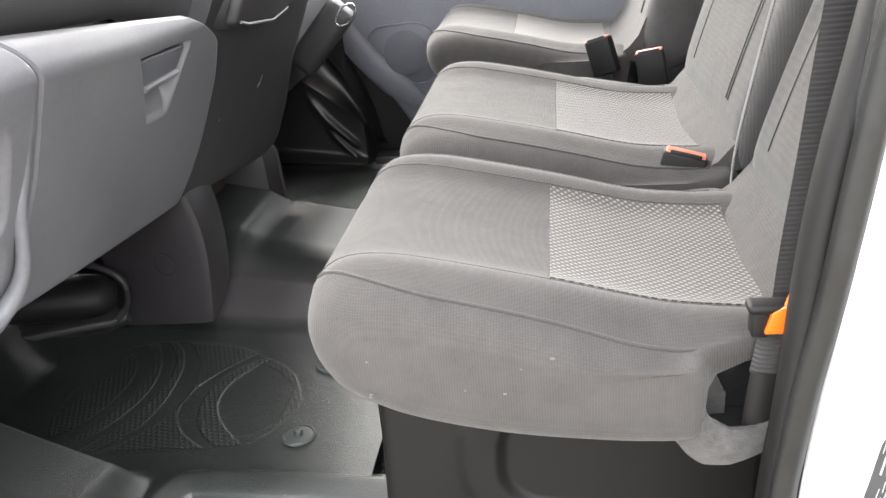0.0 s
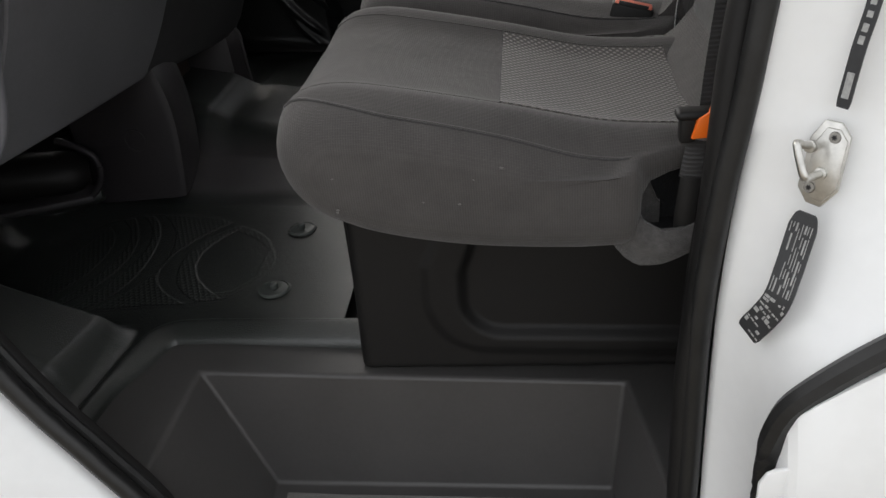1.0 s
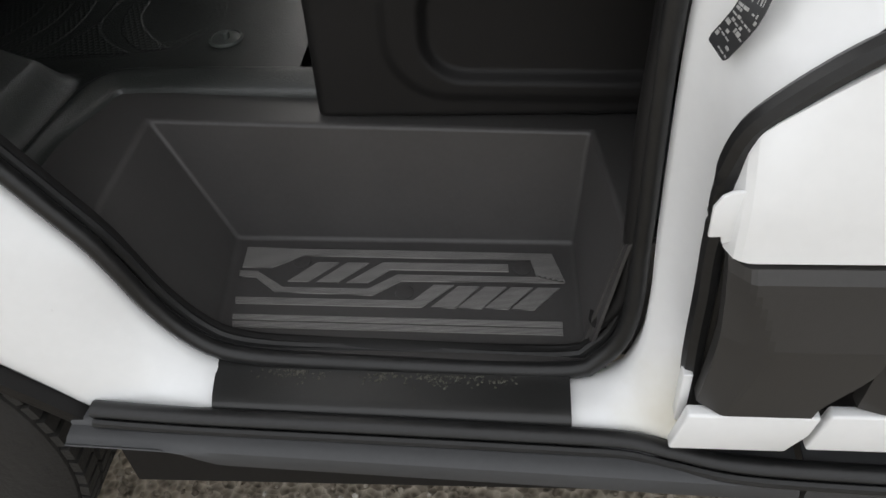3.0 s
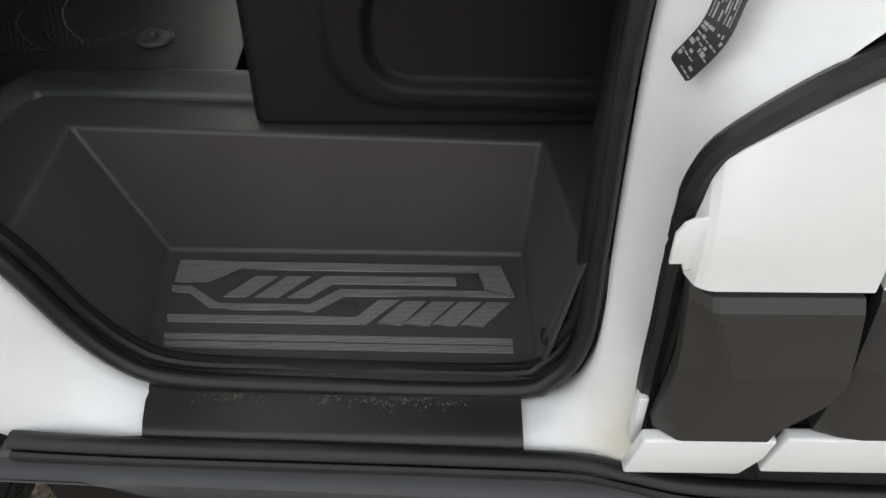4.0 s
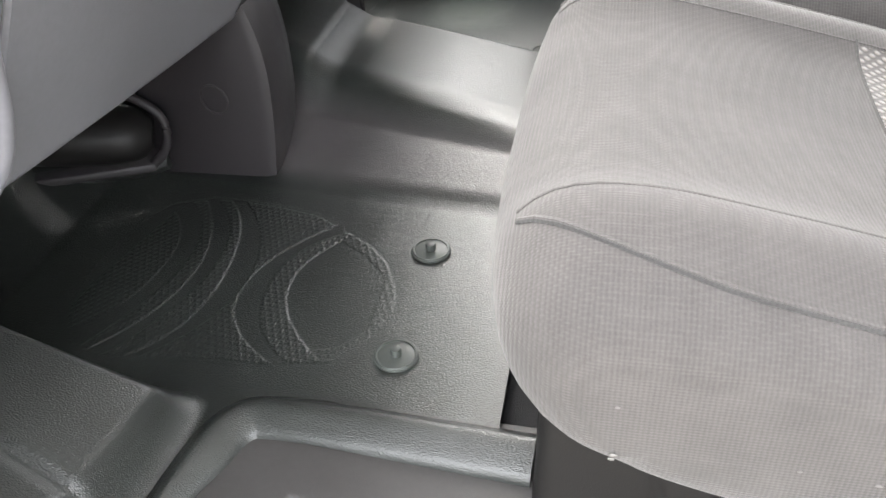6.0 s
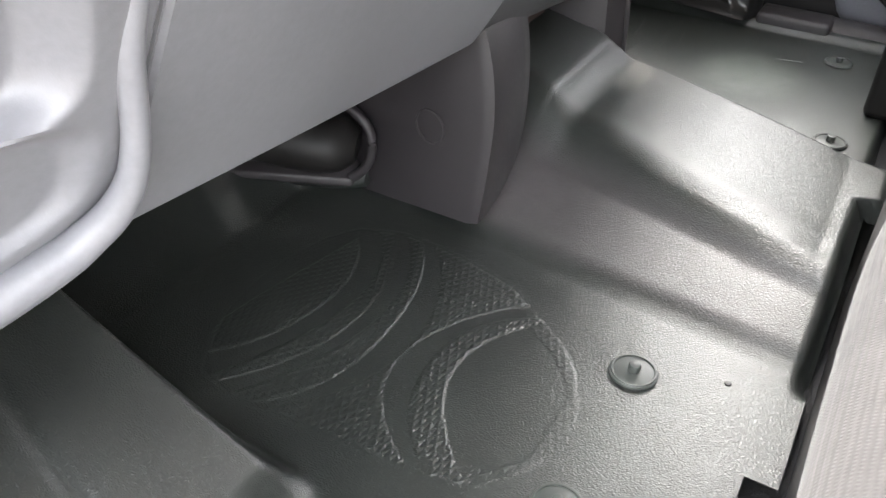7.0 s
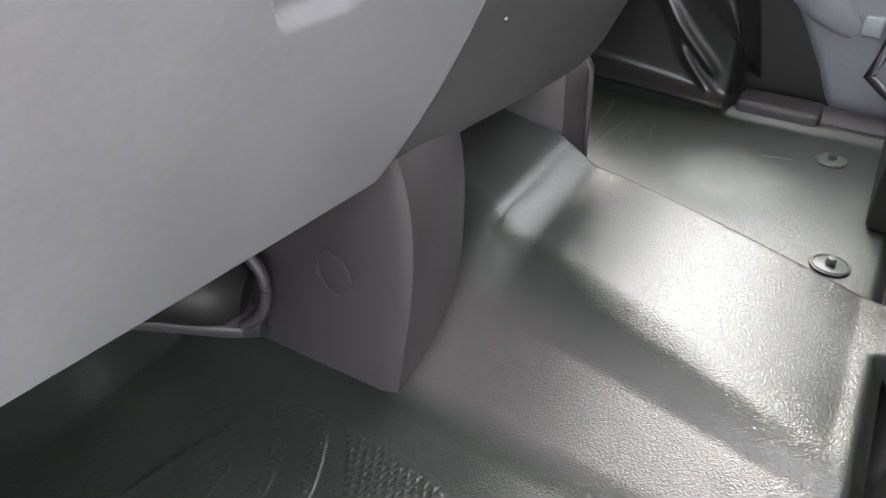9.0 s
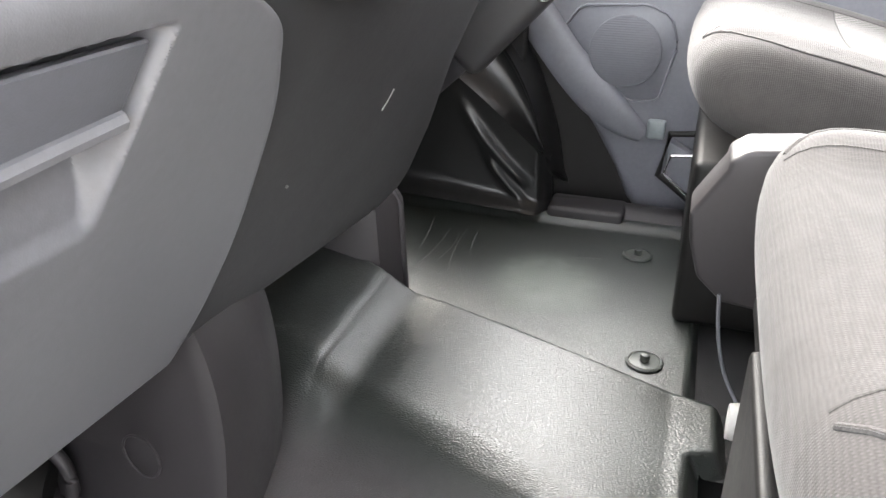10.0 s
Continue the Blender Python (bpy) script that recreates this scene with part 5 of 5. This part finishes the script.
def on_centre(y, z):
    return (gx(y, z) - 0.0105, y, z)


part("scratch", tube([on_centre(0.738, 1.040), on_centre(0.742, 1.050), on_centre(0.744, 1.060)], 0.0008, 6), MARK, dash, "pale scratch")
part("scratch", tube([on_centre(0.577, 1.021), on_centre(0.578, 1.023)], 0.0011, 6), MARK, dash)
# raised block standing for the cup-holder recess in the centre panel
tray = [(0.46, 1.235), (0.46, 1.195), (0.50, 1.180), (0.64, 1.168), (0.70, 1.180), (0.70, 1.235)]
part("ashtray", prism([(gx(y, z) - 0.010, y, z) for y, z in tray], (0.022, 0, 0), 0.007, 3), DARK, dash)
part("ashtray_edge", tube([(gx(y, z) + 0.013, y, z) for y, z in ((0.475, 1.195), (0.51, 1.187), (0.63, 1.175), (0.69, 1.186))], 0.0025, 6), TRIM, dash, "grey edge")
part("lid_gap", ruled([(gx(y, z) - 0.016, y - 0.006, z) for y, z in zip(LID_Y, LID_Z)], [(gx(y, z) - 0.024, y + 0.020, z - 0.004) for y, z in zip(LID_Y, LID_Z)], 80, 3, thick=(-0.006, 0, 0)), BLACK, dash)
part("underside", prism([(-0.285, -0.24, 0.955), (-0.285, 0.05, 0.960), (-0.296, 0.50, 0.914), (-0.330, 1.0, 0.872), (-0.70, 1.0, 1.06), (-0.70, -0.24, 1.06)], (0, 0, 0.012), 0.002), BLACK, dash)

# driver's side of the dashboard and the steering column
lower_trim = []
for i in range(31):
    y = 1.03 + 0.47 * i / 30
    low = float(np.interp(y, [1.03, 1.15, 1.245, 1.324, 1.44, 1.5], [0.940, 0.937, 0.947, 0.974, 1.033, 1.08]))
    lower_trim.append([(gx(y, low) - 0.050 - 0.07 * t - quarter(t * 0.25, 0.012), y, low + (1.19 - low) * t) for t in (0, 0.01, 0.02, 0.04, 0.1, 0.4, 0.7, 1.0)])
part("driver_trim", sheet(lower_trim, (-0.02, 0, 0.01)), BROWN, dash, "dark grey-brown lower trim on the driver's side")
column = thing("steering_column", "grey plastic steering column shroud", "steering column")
part("shroud", placed(block(-0.13, 0.10, -0.05, 0.05, -0.05, 0.05, 0.03, 5), Matrix.Translation((-0.25, 1.24, 1.17)) @ Matrix.Rotation(radians(-24), 4, "Y")), TRIM, column)
part("lower_shroud", placed(block(-0.100, 0.085, -0.035, 0.035, -0.036, 0.036, 0.018, 4), Matrix.Translation((-0.180, 1.21, 1.055)) @ Matrix.Rotation(radians(-47), 4, "Y")), DARK, column, "dark grey lower half of the column shroud")
part("lever_ring", tube([Vector((-0.112, 1.172, 1.102)) + Vector((0.70, 0, 0.71)) * (0.030 * math.cos(a)) + Vector((0.71, 0, -0.70)) * (0.017 * math.sin(a)) for a in (k * math.pi / 12 for k in range(24))], 0.0028, 6, closed=True), CHROME, column, "bright ring")

# brackets under the dashboard and the duct
near_b = thing("near_tunnel_bracket", "grey-brown plastic bracket between dashboard and tunnel", "bracket", "tunnel brackets")
a = [(-0.250, 0.490, 0.677), (-0.243, 0.496, 0.750), (-0.243, 0.506, 0.820), (-0.256, 0.514, 0.885), (-0.288, 0.520, 0.96)]
b = [(-0.440, 0.510, 0.662), (-0.445, 0.515, 0.72), (-0.45, 0.518, 0.82), (-0.455, 0.52, 0.885), (-0.46, 0.525, 0.96)]
c = [(-0.272, 0.640, 0.704), (-0.270, 0.648, 0.760), (-0.272, 0.650, 0.83), (-0.282, 0.650, 0.89), (-0.305, 0.650, 0.96)]
ca, cb, cc = spline(a, 22), spline(b, 22), spline(c, 22)
g = []
for p, q, r in zip(cb, ca, cc):
    # round the shared edge
    e1, e2 = q.lerp(p, 0.10), q.lerp(r, 0.14)
    mid = q.lerp((e1 + e2) / 2, 0.45)
    g.append([p, p.lerp(e1, 0.5), e1, e1.lerp(mid, 0.6), mid, mid.lerp(e2, 0.4), e2, e2.lerp(r, 0.35) + Vector((0.004, 0, 0)), e2.lerp(r, 0.7) + Vector((0.003, 0, 0)), r])
part("shell", sheet(g, (-0.012, 0.012, 0)), BROWN, near_b)
ring_pts = [Vector((-0.323, 0.4955, 0.790)) + Vector((0.985, -0.17, 0.0)) * (0.021 * math.cos(a)) + Vector((0, 0, 1)) * (0.021 * math.sin(a)) for a in (k * math.pi / 18 for k in range(36))]
part("clip_ring", tube(ring_pts, 0.0013, 6, closed=True), BROWN, near_b, "round moulded clip mark")
far_b = thing("far_tunnel_bracket", "grey-brown plastic bracket between dashboard and tunnel", "bracket", "tunnel brackets")
rows = []
for z in (0.690, 0.74, 0.80, 0.84, 0.87, 0.91, 0.95):
    k = (z - 0.69) * 0.05 + max(0, z - 0.84) * 0.6
    rows.append([(-0.44, 0.93, z), (-0.300 - k, 0.935, z), (-0.276 - k, 0.945, z), (-0.268 - k, 0.965, z), (-0.262 - k, 0.985, z), (-0.258 - k, 1.000, z), (-0.270 - k, 1.012, z), (-0.33, 1.02, z), (-0.44, 1.02, z)])
part("shell", sheet(rows, (-0.01, 0, 0)), BROWN, far_b)
part("edge_rib", tube([(-0.2605, 0.992, 0.70), (-0.264, 0.992, 0.78), (-0.267, 0.992, 0.835), (-0.288, 0.992, 0.870), (-0.305, 0.992, 0.90)], 0.0045, 8), BROWN, far_b)
foam = thing("insulation_foam", "brown insulation foam behind the tunnel brackets", "foam")
part("pad", block(-0.47, -0.37, 0.62, 0.93, 0.77, 0.83, 0.015), FOAM, foam)
duct = thing("footwell_duct", "dark plastic footwell air duct with a rounded outlet", "air duct")
part("body", tube(spline([(-0.72, 0.36, 0.80), (-0.60, 0.40, 0.775), (-0.50, 0.445, 0.755), (-0.418, 0.482, 0.742)], 24), 0.050, 20, 0.8, radii=[1.0] * 18 + [0.99, 0.98, 0.95, 0.90, 0.80, 0.50]), BLACK, duct)
part("outlet_rim", tube(spline([(-0.470, 0.490, 0.800), (-0.436, 0.492, 0.786), (-0.411, 0.493, 0.767), (-0.405, 0.494, 0.741), (-0.414, 0.494, 0.710), (-0.445, 0.486, 0.684), (-0.50, 0.466, 0.686)], 40), 0.0065, 10), BROWN, duct, "rounded grey-brown outlet rim")
part("flange", ruled([(-0.60, 0.415, 0.706), (-0.52, 0.445, 0.694), (-0.455, 0.478, 0.685), (-0.418, 0.496, 0.694)], [(-0.61, 0.425, 0.680), (-0.53, 0.455, 0.668), (-0.46, 0.487, 0.664), (-0.42, 0.502, 0.672)], 30, 5, (0, -0.005, 0), (0, 0.01, 0.004)), MAT, duct, "leather-grained rubber edge below the outlet")
part("tray", prism([(-0.66, 0.36, 0.690), (-0.43, 0.482, 0.678), (-0.44, 0.53, 0.690), (-0.66, 0.50, 0.720)], (0, 0, 0.012), 0.003), BROWN, duct)

# ---- driver's door side ----
door = thing("driver_door_trim", "mid grey driver's door trim with speaker and pocket", "door trim")
rows = []
for i in range(41):
    x = -0.34 + 0.95 * i / 40
    lo = float(np.interp(x, [-0.34, -0.225, -0.177, -0.134, -0.077, -0.028, -0.001, 0.02, 0.10, 0.6], [1.06, 0.967, 0.929, 0.882, 0.804, 0.722, 0.658, 0.640, 0.630, 0.625]))
    row = []
    for j in range(33):
        t = j / 32
        z = lo + (1.145 - lo) * t
        row.append((x, 1.490 - 0.010 * math.sin(t * 3.0) + 0.02 * (1 - math.sqrt(max(0, 1 - max(0, 1 - t / 0.10) ** 2))), z))
    rows.append(row)
part("panel", sheet(rows, (0, 0.02, 0)), TRIM, door)
part("speaker_grille", placed(disc(0, 0, 0, 0.061, 0.005, 48, 0.003), Matrix.Translation((-0.033, 1.474, 0.952)) @ Matrix.Rotation(radians(90), 4, "X")), GRILLE, door, "grey round speaker grille")
plate = [(-0.142, 0.983), (-0.113, 1.024), (-0.001, 1.030), (0.037, 1.013), (0.052, 0.967), (0.031, 0.871), (-0.021, 0.864)]
part("speaker_plate", prism([(x, 1.480, z) for x, z in plate], (0, 0.012, 0), 0.004), TRIM, door)
# each corner of the rim is rounded off over a short way
rim_path = []
for k, q in enumerate(plate):
    for other in (plate[k - 1], plate[(k + 1) % len(plate)]):
        d = math.hypot(other[0] - q[0], other[1] - q[1])
        f = 0.008 / d
        rim_path.append((q[0] + (other[0] - q[0]) * f, 1.479, q[1] + (other[1] - q[1]) * f))
part("speaker_surround", tube(rim_path, 0.0032, 8, 0.7, closed=True), TRIM, door)
part("arm_ridge", tube(spline([(-0.250, 1.474, 1.075), (-0.194, 1.474, 1.009), (-0.145, 1.474, 0.945), (-0.091, 1.474, 0.884), (-0.038, 1.474, 0.840), (0.012, 1.474, 0.806)], 30), 0.035, 14, 0.25, (0, 1, 0), radii=[1] * 22 + [0.97, 0.94, 0.9, 0.84, 0.76, 0.66, 0.52, 0.35]), TRIM, door, "rounded lighter arm of the door trim")
part("tab", block(0.018, 0.050, 1.468, 1.482, 0.803, 0.838, 0.005), PALE, door, "small pale tab")
part("pocket", prism([(0.055, 1.44, 0.815), (0.062, 1.44, 0.735), (0.16, 1.44, 0.64), (0.55, 1.44, 0.64), (0.55, 1.44, 0.78), (0.15, 1.44, 0.765)], (0, 0.03, 0), 0.006), TRIM, door)
part("pocket_rim", tube([(0.16, 1.437, 0.836), (0.060, 1.437, 0.826), (0.047, 1.437, 0.752), (0.118, 1.437, 0.700), (0.20, 1.437, 0.672)], 0.006, 8), BLACK, door, "black pocket edge")
part("pocket_edge", tube([(0.16, 1.430, 0.800), (0.066, 1.430, 0.790), (0.056, 1.430, 0.756), (0.122, 1.430, 0.705), (0.20, 1.430, 0.680)], 0.003, 6), CHROME, door, "bright pocket edge")
kick = []
for i in range(61):
    u = i / 60
    arch = math.sin(u * math.pi)
    base = Vector((-0.46, 1.380, 0.700)).lerp(Vector((-0.135, 1.402, 0.672)), u)
    edge = Vector((-0.43, 1.372, 1.000)).lerp(Vector((-0.142, 1.400, 0.766)), u) + Vector((0.004, 0, 0.008)) * arch
    rim = Vector((-0.37, 1.420, 1.060)).lerp(Vector((-0.136, 1.426, 0.715)), u) + Vector((0.036, 0, 0.050)) * arch
    rear = Vector((-0.33, 1.470, 1.06)).lerp(Vector((-0.115, 1.470, 0.690)), u) + Vector((0.036, 0, 0.050)) * arch
    end = 0.035 * float(ss(0.94, 1.0, np.array(u)))
    pts = []
    for k in range(41):
        t = k / 40
        p = base.lerp(edge, t)
        # two slanting flutes in the lower face, a foot that turns out on to the mat
        f1 = 0.70 - 0.27 * (p.x + 0.271) / 0.079
        f2 = 0.42 - 0.30 * (p.x + 0.239) / 0.054
        out = 0.010 * math.exp(-((t - f1) / 0.085) ** 2) * float(ss(-0.32, -0.25, np.array(p.x)) * ss(-0.165, -0.195, np.array(p.x)))
        out += 0.009 * math.exp(-((t - f2) / 0.075) ** 2) * float(ss(-0.27, -0.23, np.array(p.x)) * ss(-0.160, -0.185, np.array(p.x)))
        out += 0.030 * math.exp(-(t / 0.07) ** 2) - 0.004 * math.sin(t * math.pi)
        pts.append(p + Vector((0, -out + end, 0)))
    for k in range(1, 21):
        t = k / 20
        hollow = 0.022 * math.sin(t * math.pi) ** 0.8 - 0.010 * math.exp(-((t - 0.97) / 0.05) ** 2)
        pts.append(edge.lerp(rim, t) + Vector((0, hollow + end, 0)))
    for t in (0.1, 0.5, 1.0):
        pts.append(rim.lerp(rear, t) + Vector((0, end, 0)))
    kick.append(pts)
setting("wall_kick_panel", sheet(kick, (0, 0.01, 0)), GLOSS, "black shiny moulded kick panel in the driver's footwell", 60)
setting("wall_kick_upper", block(-0.56, -0.20, 1.44, 1.47, 0.64, 1.04, 0.004), CARPET, "black carpet above the kick panel")
setting("trim_sill_block", block(-0.135, 0.0, 1.39, 1.46, 0.655, 0.688, 0.008), BROWN, "grey-brown front end of the sill trim")
setting("trim_driver_sill", ruled([(-0.13, 1.405, 0.668), (0.12, 1.405, 0.664), (0.6, 1.405, 0.66)], [(-0.13, 1.462, 0.684), (0.12, 1.462, 0.680), (0.6, 1.462, 0.676)], 12, 6, (0, 0, 0.012), (0, 0, -0.02)), BROWN, "grey-brown plastic sill trim")
setting("wall_gap_dark", block(-0.40, 0.05, 1.50, 1.52, 0.60, 1.06, 0), BLACK, "dark gap behind the driver's door trim", 0)

# ---- the shell that closes the cab ----
setting("wall_bulkhead_front", ruled([(-0.74, -0.25, 0.63), (-0.74, 1.62, 0.63)], [(-0.98, -0.25, 1.30), (-0.98, 1.62, 1.30)], 3, 3, thick=(-0.03, 0, 0)), CARPET, "black carpeted bulkhead below the windscreen")
setting("wall_rear", block(1.0, 1.03, -0.33, 1.70, 0.40, 2.02, 0), LINING, "plain grey bulkhead behind the seats", 0)
setting("wall_driver_low", block(-1.0, 1.0, 1.56, 1.60, 0.40, 1.16, 0), TRIM, "driver's side wall below the window", 0)
setting("wall_driver_post", block(0.62, 1.0, 1.56, 1.60, 1.16, 2.0, 0), LINING, "driver's side post", 0)
setting("ceiling", block(-0.25, 1.03, -0.30, 1.70, 2.0, 2.03, 0), LINING, "pale grey cab headliner", 0)
# out of view; added to stop outside light leaking in under the dashboard
setting("wall_near_front", block(-0.9, -0.31, -0.245, -0.215, 0.50, 1.28, 0), BLACK, "unseen black block closing the footwell at the hinge pillar", 0)
setting("wall_post_inner", block(0.612, 0.64, -0.19, 0.06, 0.45, 1.0, 0.004), BLACK, "black inner side of the rear door post")
setting("wall_under_sill", block(-0.12, 1.3, -0.27, -0.25, 0.25, 0.43, 0), BLACK, "dark underbody edge behind the skirt", 0)
